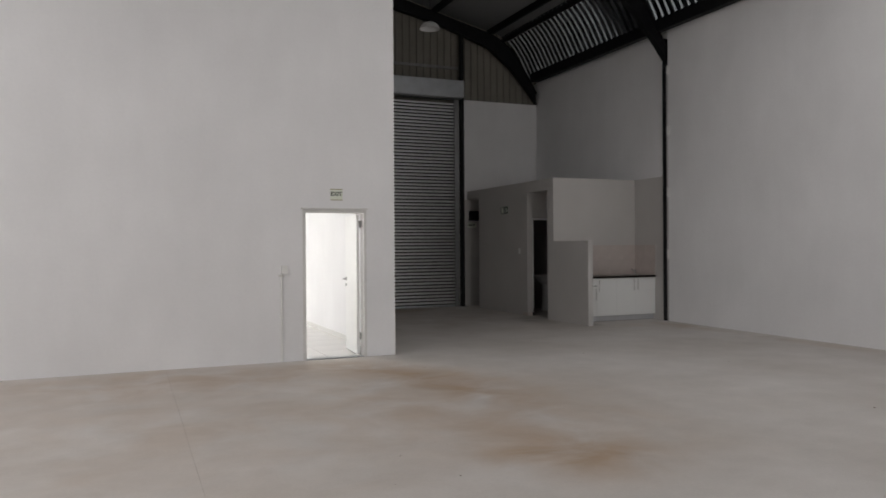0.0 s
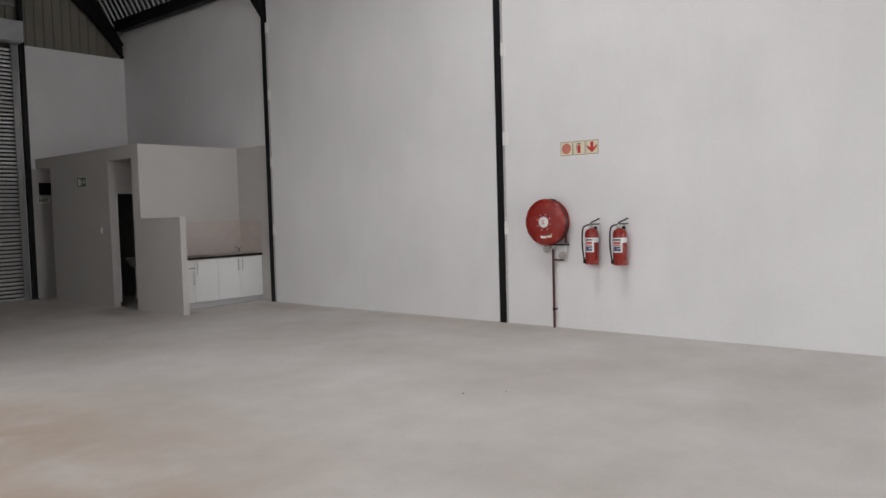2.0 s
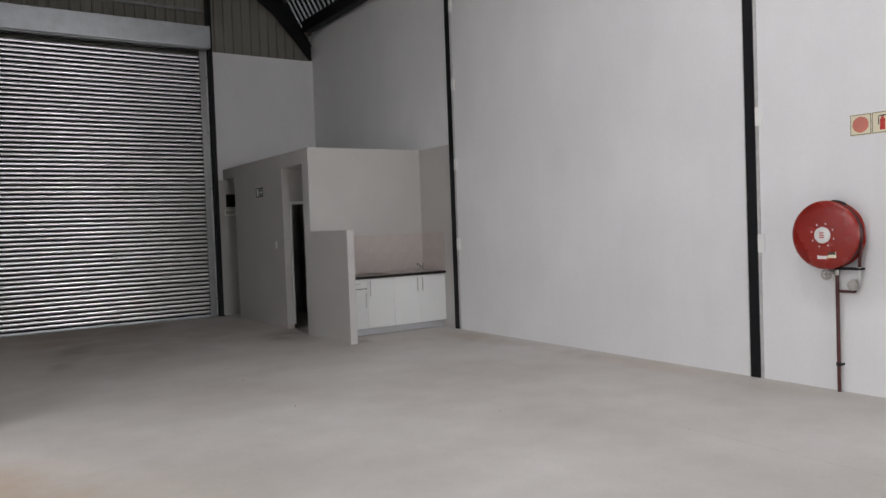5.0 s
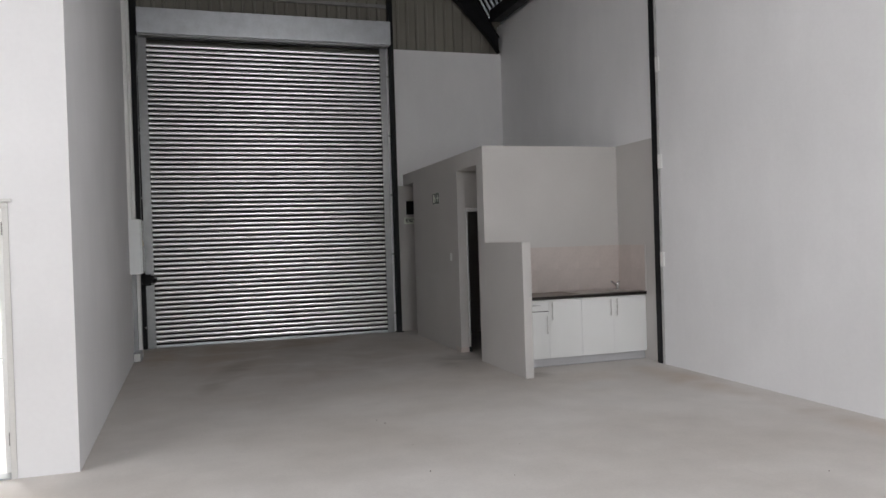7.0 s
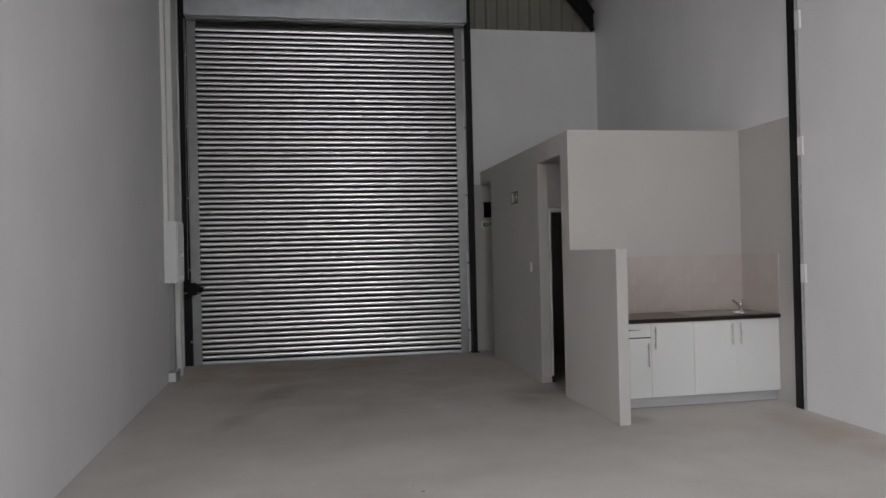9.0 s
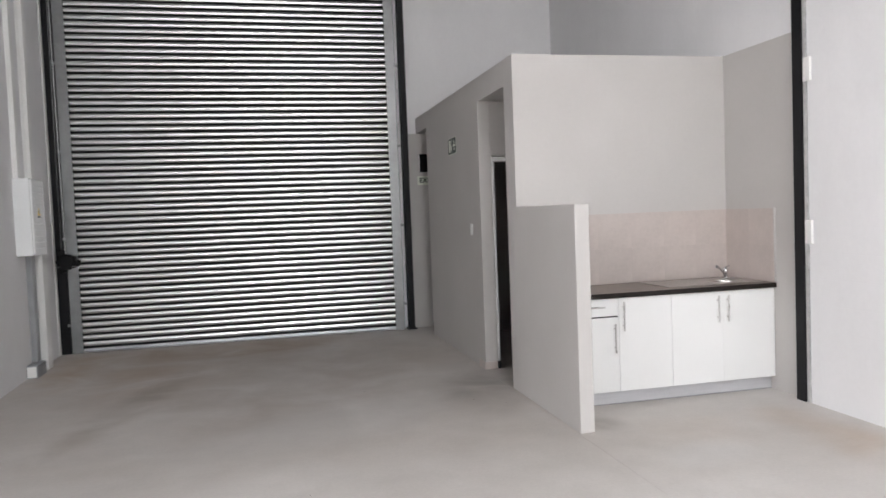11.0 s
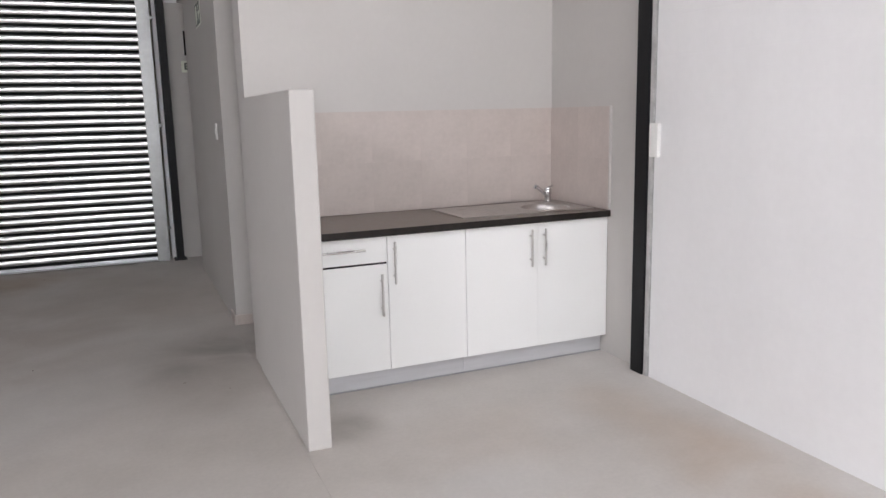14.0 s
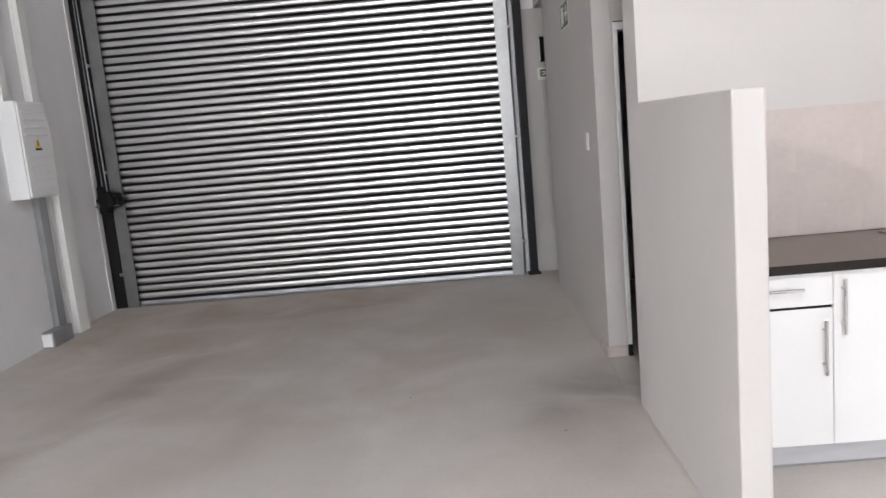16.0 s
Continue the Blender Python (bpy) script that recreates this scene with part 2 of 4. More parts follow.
# Top colour is lightened to carry its gloss reflection; the front edge stays darker.
WORKTOP_TOP = mat("sheen_brown_laminate", (0.145, 0.105, 0.082), rough=0.33, vary=0.15, scale=30, grain=0.12, grain_scale=180, bump=0.02, coat=0.25)
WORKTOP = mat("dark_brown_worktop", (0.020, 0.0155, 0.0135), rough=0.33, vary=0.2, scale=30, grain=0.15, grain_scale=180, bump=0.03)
STAINLESS = mat("stainless_steel", (0.62, 0.605, 0.59), rough=0.28, metal=1.0, vary=0.05, scale=6, grain=0.04, grain_scale=90, stretch=(1, 14, 1), bump=0.02)
SINK_STEEL = mat("satin_sink_steel", (0.56, 0.53, 0.51), rough=0.36, metal=1.0, vary=0.04, scale=5, grain=0.03, grain_scale=70, stretch=(1, 10, 1), bump=0.02)
BASIN_WHITE = mat("white_vitreous_ceramic", (0.80, 0.80, 0.78), rough=0.15, vary=0.015, bump=0)
CHROME = mat("chrome", (0.75, 0.75, 0.76), rough=0.12, metal=1.0, vary=0.03, bump=0)
TILE = mat("beige_ceramic_tile", (0.56, 0.494, 0.462), rough=0.32, vary=0.04, scale=5, grain=0.03, grain_scale=40, bump=0.02, per_piece=0.012)
GROUT = mat("pale_grout", (0.56, 0.485, 0.455), rough=0.85, vary=0.05)
RED = mat("red_enamel", (0.30, 0.015, 0.009), rough=0.27, vary=0.1, scale=4, bump=0.02, coat=0.3)
RED_PIPE = mat("dark_red_pipe_paint", (0.085, 0.018, 0.017), rough=0.45, vary=0.15, scale=8, bump=0.05)
BLACK_RUBBER = mat("black_rubber", (0.005, 0.005, 0.006), rough=0.65, vary=0.1)
WHITE_PLASTIC = mat("white_plastic", (0.82, 0.82, 0.80), rough=0.35, vary=0.015, bump=0.01)
DB_PAINT = mat("glossy_white_enamel", (0.82, 0.83, 0.83), rough=0.16, vary=0.015, bump=0.01)
MORTAR = mat("grey_mortar", (0.56, 0.555, 0.55), rough=0.85, vary=0.12, scale=12, grain=0.08, bump=0.3, bump_scale=40)
GRIT = mat("brown_grit", (0.30, 0.25, 0.21), rough=0.9, vary=0.2)
GREY_TRUNK = mat("grey_cable_duct", (0.36, 0.37, 0.38), rough=0.4, metal=0.5, vary=0.08, scale=5)
VENT_GREY = mat("dark_grey_vent_plastic", (0.075, 0.075, 0.078), rough=0.5, vary=0.08)
CREAM_SIGN = mat("cream_sign_face", (0.80, 0.74, 0.56), rough=0.45, vary=0.03, bump=0)
SIGN_RED = mat("sign_red", (0.55, 0.035, 0.025), rough=0.45, vary=0.04, bump=0)
SIGN_PINK = mat("faded_sign_red", (0.62, 0.20, 0.15), rough=0.45, vary=0.06, bump=0)
SIGN_EDGE = mat("sign_olive_edge", (0.32, 0.27, 0.14), rough=0.5, vary=0.05, bump=0)
SIGN_DARK = mat("sign_dark_print", (0.03, 0.045, 0.035), rough=0.5, vary=0.05, bump=0)
SIGN_PRINT = mat("dark_green_print", (0.025, 0.045, 0.033), rough=0.45, vary=0.06, bump=0)
SIGN_GREEN = mat("sign_pale_green", (0.74, 0.77, 0.67), rough=0.45, vary=0.03, bump=0)
LABEL_WHITE = mat("paper_label", (0.78, 0.77, 0.76), rough=0.5, vary=0.02, bump=0)
LABEL_BLUE = mat("label_navy_print", (0.06, 0.075, 0.16), rough=0.5, vary=0.05, bump=0)
LABEL_RED = mat("label_red_print", (0.50, 0.10, 0.09), rough=0.5, vary=0.05, bump=0)
BRASS = mat("dull_plated_valve", (0.55, 0.53, 0.50), rough=0.35, metal=1.0, vary=0.1, scale=20)
YELLOW = mat("warning_yellow", (0.75, 0.52, 0.05), rough=0.45, vary=0.03, bump=0)
DOOR_WHITE = mat("white_door_enamel", (0.84, 0.84, 0.83), rough=0.4, vary=0.015, bump=0.02)
FRAME_GREY = mat("pale_steel_door_frame", (0.70, 0.69, 0.67), rough=0.4, vary=0.03, bump=0.02)
OFFICE_TILE = mat("white_floor_tile", (0.74, 0.73, 0.71), rough=0.25, vary=0.03, scale=2, bump=0.01, per_piece=0.02)
# Plaster with the unlit washroom's shade put into its colour.
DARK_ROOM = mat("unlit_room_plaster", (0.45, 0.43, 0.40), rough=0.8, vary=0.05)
GROUND_MAT = mat("outdoor_paving", (0.30, 0.28, 0.25), rough=0.85, vary=0.12, scale=0.3, bump=0.1)
DARK_GLASS = mat("dark_glass", (0.012, 0.012, 0.014), rough=0.08, vary=0.02, bump=0)
for dull in (BLACK_STEEL, BLACK_RUBBER, CURL_SHADE, WORKTOP):
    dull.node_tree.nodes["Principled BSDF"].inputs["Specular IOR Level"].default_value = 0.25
SKYLIGHT = mat("translucent_sheet", (0.8, 0.82, 0.84), rough=0.4, vary=0.02, bump=0)
SKYLIGHT.node_tree.nodes["Principled BSDF"].inputs["Transmission Weight"].default_value = 0.7
LAMP_WHITE = mat("white_lamp_enamel", (0.80, 0.80, 0.79), rough=0.35, vary=0.02, bump=0)


# ---- mesh helpers ----
def box(bm, x0, x1, y0, y1, z0, z1, bevel=0.0):
    r = bmesh.ops.create_cube(bm, size=1.0)
    vs = r["verts"]
    bmesh.ops.transform(bm, verts=vs, matrix=Matrix.Translation(((x0 + x1) / 2, (y0 + y1) / 2, (z0 + z1) / 2)) @ Matrix.Diagonal((x1 - x0, y1 - y0, z1 - z0, 1)))
    if bevel:
        es = list({e for v in vs for e in v.link_edges})
        bmesh.ops.bevel(bm, geom=es, offset=bevel, segments=2, affect='EDGES', profile=0.6)
    return bm


def boxed(*args, bevel=0.0):
    return box(bmesh.new(), *args, bevel=bevel)


def rod(bm, a, b, r, seg=14, r2=None):
    a, b = Vector(a), Vector(b)
    d = b - a
    m = Matrix.Translation((a + b) / 2) @ d.to_track_quat('Z', 'Y').to_matrix().to_4x4()
    bmesh.ops.create_cone(bm, cap_ends=True, segments=seg, radius1=r, radius2=r if r2 is None else r2, depth=d.length, matrix=m)
    return bm


def lathe(bm, profile, seg=32, m=None):
    """A turned shape round the z axis from (radius, height) pairs."""
    rings = []
    for r, z in profile:
        if r < 1e-6:
            rings.append([bm.verts.new((0, 0, z))])
        else:
            rings.append([bm.verts.new((r * math.cos(2 * math.pi * i / seg), r * math.sin(2 * math.pi * i / seg), z)) for i in range(seg)])
    for p, q in zip(rings, rings[1:]):
        for i in range(seg):
            j = (i + 1) % seg
            if len(p) == 1 and len(q) > 1:
                bm.faces.new((p[0], q[i], q[j]))
            elif len(q) == 1 and len(p) > 1:
                bm.faces.new((p[i], q[0], p[j]))
            elif len(p) > 1:
                bm.faces.new((p[i], p[j], q[j], q[i]))
    if m is not None:
        bmesh.ops.transform(bm, verts=[v for ring in rings for v in ring], matrix=m)
    return bm


def tube(bm, points, r, seg=10):
    """A round bar along a smooth run of points."""
    pts = [Vector(p) for p in points]
    fine = []
    for i in range(len(pts) - 1):
        p0, p1, p2, p3 = pts[max(i - 1, 0)], pts[i], pts[i + 1], pts[min(i + 2, len(pts) - 1)]
        for s in range(6):
            t = s / 6
            fine.append(0.5 * (2 * p1 + (p2 - p0) * t + (2 * p0 - 5 * p1 + 4 * p2 - p3) * t * t + (3 * p1 - p0 - 3 * p2 + p3) * t ** 3))
    fine.append(pts[-1])
    rings = []
    for i, p in enumerate(fine):
        d = (fine[min(i + 1, len(fine) - 1)] - fine[max(i - 1, 0)]).normalized()
        q = d.to_track_quat('Z', 'Y')
        rings.append([bm.verts.new(p + q @ Vector((r * math.cos(2 * math.pi * s / seg), r * math.sin(2 * math.pi * s / seg), 0))) for s in range(seg)])
    for a, b in zip(rings, rings[1:]):
        for s in range(seg):
            bm.faces.new((a[s], a[(s + 1) % seg], b[(s + 1) % seg], b[s]))
    bm.faces.new(rings[0][::-1])
    bm.faces.new(rings[-1])
    return bm


def extrude_y(bm, outline, y0, y1):
    """A plate with an (x, z) outline between two depths."""
    a = [bm.verts.new((x, y0, z)) for x, z in outline]
    b = [bm.verts.new((x, y1, z)) for x, z in outline]
    bm.faces.new(a)
    bm.faces.new(b[::-1])
    for i in range(len(a)):
        j = (i + 1) % len(a)
        bm.faces.new((a[j], a[i], b[i], b[j]))
    bmesh.ops.recalc_face_normals(bm, faces=bm.faces[:])
    return bm


def mesh_of(name, bm, material, smooth=False):
    bmesh.ops.recalc_face_normals(bm, faces=bm.faces[:])
    me = bpy.data.meshes.new(name)
    bm.to_mesh(me)
    bm.free()
    me.materials.append(material)
    if smooth:
        me.polygons.foreach_set("use_smooth", [True] * len(me.polygons))
        me.set_sharp_from_angle(angle=radians(38))
    return me


def part(name, bm, material, parent, label="", smooth=False):
    ob = new(name, mesh_of(name, bm, material, smooth))
    ob.parent = parent
    if label:
        ob["label"] = label
    return ob


def thing(name, label, category, at=(0, 0, 0), group="", turn=0):
    ob = new(name)
    ob.empty_display_size = 0.1
    ob.matrix_world = pose(*at, 0, 0, turn)
    return tagged(ob, label, category, group)


def structure(name, bm, material, label, category, smooth=False):
    ob = new(name, mesh_of(name, bm, material, smooth))
    return tagged(ob, label, category, kind="structure")


def lettering(name, text, size, material, parent, m, label=""):
    """Flat raised letters in the built-in font, as a mesh, centred on m."""
    cu = bpy.data.curves.new(name, 'FONT')
    cu.body, cu.size, cu.extrude, cu.align_x, cu.align_y = text, size, 0.0008, 'CENTER', 'CENTER'
    cu.offset = size * 0.03
    tmp = bpy.data.objects.new(name, cu)
    scene.collection.objects.link(tmp)
    me = bpy.data.meshes.new_from_object(tmp.evaluated_get(bpy.context.evaluated_depsgraph_get()))
    bpy.data.objects.remove(tmp)
    me.materials.clear()
    me.materials.append(material)
    ob = new(name, me)
    ob.parent = parent
    ob.matrix_basis = m
    if label:
        ob["label"] = label
    return ob


# ---- large structure ----
PORTALS = (-3.9, 1.4, 6.675, 11.975, 17.19)
RAFTER_TOP = [(1.0, 9.0), (6.2, 7.70), (7.07, 7.47), (7.92, 7.26), (8.65, 7.08), (9.0, 6.93), (9.28, 6.74), (9.55, 6.40), (9.76, 6.08), (10.05, 5.62)]
RAFTER_FOOT = [(1.0, 8.68), (6.0, 7.43), (7.07, 7.20), (7.92, 6.94), (8.64, 6.70), (9.27, 6.22), (9.80, 5.64), (10.05, 5.32)]


def wall_of(name, boxes, material, label, category="wall"):
    bm = bmesh.new()
    for b in boxes:
        box(bm, *b)
    return structure(name, bm, material, label, category)


# outdoor ground sheet
ground = structure("ground", boxed(-400, 400, -400, 400, -0.6, -0.25), GROUND_MAT, "brown-grey paved ground outside the building", "ground")

# right-hand party wall in bays between the steel columns
for i, (a, b) in enumerate(((-6.0, -3.985), (-3.815, 1.315), (1.485, 6.596), (6.742, 11.888))):
    structure("wall_east_bay_%d" % (i + 1), boxed(10.07, 10.21, a, b, 0, 5.9), WHITE_WALL, "white-painted blockwork wall bay between black steel columns", "wall")
structure("wall_east_bay_5", boxed(10.13, 10.21, 12.062, 17.45, 0, 5.9), WHITE_WALL, "white-painted blockwork wall bay above the kitchenette", "wall")
structure("wall_east_skin", boxed(10.212, 10.34, -6.2, 17.6, -0.25, 6.1), WHITE_WALL, "outer skin of the blockwork wall", "wall")
structure("wall_kitchenette_plaster", boxed(10.115, 10.129, 12.062, 13.04, 0, 2.957), PLASTER, "beige plastered wall face beside the kitchenette", "wall")

# back wall
wall_of("wall_north", [(7.80, 10.21, 17.3, 17.45, 0, 5.33), (3.18, 3.46, 17.3, 17.45, 0, 5.33)], WHITE_WALL, "white-painted back wall beside the roller shutter")
wall_of("wall_north_office", [(-3.47, -3.1, 17.3, 17.45, 0, 8.6), (-0.5, 3.178, 17.3, 17.45, 0, 8.6), (-3.1, -0.5, 17.3, 17.45, 0, 1.0), (-3.1, -0.5, 17.3, 17.45, 2.5, 8.6)], OFFICE_WHITE, "white office back wall with a window opening")
structure("wall_north_outer", boxed(3.18, 10.3, 17.53, 17.6, -0.25, 8.7), CLADDING, "outer closing wall behind the shutter", "wall")

# wall with the office door, and the return wall along the shutter bay
DOOR_X0, DOOR_X1, DOOR_TOP = 2.143, 3.05, 2.075
wall_of("wall_office_front", [(-8.07, DOOR_X0, 9.843, 9.99, 0, 9.25), (DOOR_X1, 3.475, 9.843, 9.99, 0, 8.6), (DOOR_X0, DOOR_X1, 9.843, 9.99, DOOR_TOP, 8.6)], WHITE_WALL, "tall white-painted blockwork wall with the office doorway")
bm = bmesh.new()
foot = [(3.325, 9.99), (3.475, 9.99), (3.33, 17.298), (3.18, 17.298)]
low = [bm.verts.new((x, y, 0)) for x, y in foot]
top = [bm.verts.new((x, y, 8.6)) for x, y in foot]
bm.faces.new(low)
bm.faces.new(top)
for i in range(4):
    bm.faces.new((low[i], low[(i + 1) % 4], top[(i + 1) % 4], top[i]))
structure("wall_west_return", bm, WHITE_WALL, "white-painted return wall beside the roller shutter", "wall")
structure("wall_west", boxed(-8.22, -8.072, -6.15, 17.45, -0.25, 6.6), WHITE_WALL, "white-painted blockwork party wall", "wall")
wall_of("wall_south", [(-8.07, 4.0, -6.15, -6.0, -0.25, 9.3), (10.02, 10.21, -6.15, -6.0, -0.25, 9.3), (4.0, 10.02, -6.15, -6.0, 4.8, 9.3)], WHITE_WALL, "white-painted front wall with a large open doorway")

# office behind the door
structure("ceiling_office", boxed(-3.47, 3.17, 9.992, 17.298, 2.65, 2.75), OFFICE_WHITE, "white flush office ceiling", "ceiling")
bm = bmesh.new()
low = [bm.verts.new((x, y, z)) for z in (0.0, 0.08) for x, y in ((3.31, 10.0), (3.322, 10.0), (3.182, 17.29), (3.17, 17.29))]
for q in ((0, 1, 2, 3), (4, 5, 6, 7), (0, 1, 5, 4), (1, 2, 6, 5), (2, 3, 7, 6), (3, 0, 4, 7)):
    bm.faces.new([low[v] for v in q])
structure("baseboard_office", bm, FRAME_GREY, "grey skirting along the office wall", "skirting")

# roof: grey insulated slopes, bare bullnose sheets at the eave


bm = bmesh.new()
up = [(x, roof_z(x)) for x in (RIDGE_X, 4.8, 8.6, 9.2)]
for a, b in ((0, 1), (2, 3)):
    run = [up[a], up[b]]
    extrude_y(bm, run + [(x, z + 0.05) for x, z in run[::-1]], -6.2, 17.5)
# gap in the near slope, made only for the added fill lamp
fill_run = up[1:3]
for a, b in ((-6.2, FILL_Y - 0.6), (FILL_Y + 0.6, 17.5)):
    extrude_y(bm, fill_run + [(x, z + 0.05) for x, z in fill_run[::-1]], a, b)
# the far slope leaves gaps for three translucent strips
SLOPE = [(-7.2, roof_z(-7.2)), (-6.9, roof_z(-6.9)), (-4.4, roof_z(-4.4)), (RIDGE_X - 0.002, roof_z(RIDGE_X))]
for a, b in ((0, 1), (2, 3)):
    run = [SLOPE[a], SLOPE[b]]
    extrude_y(bm, run + [(x, z + 0.05) for x, z in run[::-1]], -6.2, 17.5)
run = SLOPE[1:3]
stops = [-6.2] + [v for c in SKYLIGHTS for v in (c - 0.6, c + 0.6)] + [17.5]
for a, b in zip(stops[::2], stops[1::2]):
    extrude_y(bm, run + [(x, z + 0.05) for x, z in run[::-1]], a, b)
structure("roof_insulation", bm, ROOF_FOIL, "grey foil insulation under the sloping roof", "roof")
# the last strip is an unseen sheet over the added fill lamp
for c, strip in [(c, run) for c in SKYLIGHTS] + [(FILL_Y, fill_run)]:
    bm = bmesh.new()
    extrude_y(bm, [(x, z + 0.02) for x, z in strip] + [(x, z + 0.026) for x, z in strip[::-1]], c - 0.6, c + 0.6)
    structure("roof_skylight", bm, SKYLIGHT, "unseen milky translucent roof sheet", "skylight")


def bullnose(mirror):
    """Ribbed zinc sheet bent down to the eave."""
    curve = [(9.16, 7.10), (9.30, 6.99), (9.48, 6.79), (9.66, 6.53), (9.80, 6.27), (9.93, 6.02)]
    rib = [(0.0, 0.0), (0.085, 0.0), (0.105, 0.036), (0.145, 0.036), (0.165, 0.0)]
    bm = bmesh.new()
    cols = []
    y = -6.2
    while y < 17.4:
        for dy, h in rib:
            row = []
            for i, (x, z) in enumerate(curve):
                a, b = curve[max(i - 1, 0)], curve[min(i + 1, len(curve) - 1)]
                d = Vector((b[0] - a[0], b[1] - a[1])).normalized()
                px, pz = x + d.y * h, z - d.x * h
                row.append(bm.verts.new((2 * RIDGE_X - px if mirror else px, y + dy, pz)))
            cols.append(row)
        y += 0.19
    for p, q in zip(cols, cols[1:]):
        for i in range(len(curve) - 1):
            bm.faces.new((p[i], q[i], q[i + 1], p[i + 1]))
    return bm


for side in (False, True):
    ob = structure("roof_bullnose", bullnose(side), ROOF_METAL, "bare ribbed zinc roof sheet curving down to the eave", "roof")
    ob.modifiers.new("thick", 'SOLIDIFY').thickness = 0.004
structure("roof_eave_cover", boxed(9.2, 10.34, -6.2, 17.6, 7.2, 7.25), CLADDING, "closing sheet over the eave", "roof")
structure("roof_eave_face", boxed(10.342, 10.38, -6.2, 17.6, 5.9, 7.25), CLADDING, "closing sheet outside the eave", "roof")
structure("roof_eave_cover", boxed(-8.3, -7.2, -6.2, 17.6, 7.25, 7.3), CLADDING, "closing sheet over the far eave", "roof")
structure("roof_eave_face", boxed(-8.32, -8.24, -6.2, 17.6, 6.0, 7.24), CLADDING, "closing sheet outside the far eave", "roof")


def ribbed_sheet(x0, x1, y, z0, z1, pitch=0.19, depth=0.036):
    """Box-rib cladding with its ribs upright, towards the room."""
    bm = bmesh.new()
    line = []
    x = x0
    while x < x1:
        for dx, d in ((0, 0), (0.1, 0), (0.115, depth), (0.15, depth), (0.165, 0)):
            line.append((x + dx * pitch / 0.19, y - d))
        x += pitch
    a = [bm.verts.new((px, py, z0)) for px, py in line]
    b = [bm.verts.new((px, py, z1)) for px, py in line]
    for i in range(len(a) - 1):
        bm.faces.new((a[i], a[i + 1], b[i + 1], b[i]))
    return bm


gable = structure("wall_gable_cladding", ribbed_sheet(3.2, 10.25, 17.44, 5.34, 8.65), CLADDING, "brown box-rib cladding in the gable", "cladding")
gable.modifiers.new("thick", 'SOLIDIFY').thickness = 0.003

# washroom block: front wall, side wall with two lobby openings, slab
structure("wall_washroom_front", boxed(8.06, 10.128, 13.04, 13.16, 0, 2.957), PLASTER, "beige plastered front wall of the washroom block", "wall")
wall_of("wall_washroom_side", [(8.06, 8.18, 13.162, 13.285, 0, 2.955), (8.06, 8.18, 14.15, 16.6, 0, 2.955), (8.06, 8.18, 13.285, 14.15, 2.722, 2.955), (8.06, 8.18, 16.6, 17.298, 2.75, 2.955)], PLASTER, "beige plastered side wall with two openings")
structure("ceiling_washroom", boxed(8.182, 10.128, 13.162, 17.298, 2.725, 2.953), PLASTER, "plastered slab over the washroom lobbies", "ceiling")
LOBBY_DOOR = (8.175, 9.0)
wall_of("wall_lobby_back", [(8.182, 8.19, 14.152, 14.27, 0, 2.72), (LOBBY_DOOR[1], 9.3, 14.152, 14.27, 0, 2.72), (8.19, LOBBY_DOOR[1], 14.152, 14.27, 2.17, 2.72)], PLASTER, "beige plastered lobby wall round the washroom door frame")
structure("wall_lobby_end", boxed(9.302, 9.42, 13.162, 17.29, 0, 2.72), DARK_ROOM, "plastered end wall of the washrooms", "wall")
structure("wall_washroom_divide", boxed(8.182, 9.30, 16.48, 16.598, 0, 2.72), PLASTER, "plastered wall between washroom and rear lobby", "wall")
wall_of("wall_rear_lobby_lining", [(7.92, 9.3, 17.285, 17.298, 0, 2.2), (7.92, 8.09, 17.285, 17.298, 2.2, 2.46), (8.62, 9.3, 17.285, 17.298, 2.2, 2.46), (7.92, 9.3, 17.285, 17.298, 2.46, 2.745)], PLASTER, "beige plastered lining of the rear lobby")
for b, nm in (((8.062, 8.178, 14.135, 14.149, 0.001, 0.075), "skirting tile at the lobby opening"), ((8.046, 8.059, 14.135, 14.35, 0.001, 0.075), "skirting tile round the lobby corner")):
    structure("baseboard", boxed(*b, bevel=0.002), TILE, nm, "skirting")

# low screen wall beside the kitchenette
structure("half_wall", boxed(8.052, 8.163, 11.768, 13.038, 0, 1.642, bevel=0.008), PLASTER, "beige plastered low screen wall beside the kitchenette", "half wall")


# ---- steelwork ----
def i_column(y, top, label):
    c = thing("steel_column", label, "column", (10.13, y, 0), "steel columns along the wall")
    part("flange", boxed(-0.078, -0.066, -0.044, 0.062, 0, top, bevel=0.002), BLACK_STEEL, c)
    part("far_filler", boxed(-0.066, 0.064, 0.064, 0.080, 0, top - 0.6), MORTAR, c, "grey mortar joint beside the column")
    part("web", boxed(-0.066, 0.066, -0.005, 0.005, 0, top), BLACK_STEEL, c)
    part("rear_flange", boxed(0.066, 0.078, -0.074, 0.074, 0, top), BLACK_STEEL, c)
    part("side_filler", boxed(-0.066, 0.064, -0.077, -0.046, 0, top - 0.6), MORTAR, c, "grey mortar joint beside the column")
    return c


for y in PORTALS[:4]:
    i_column(y, 5.75, "tall black-painted steel column set in the white wall")


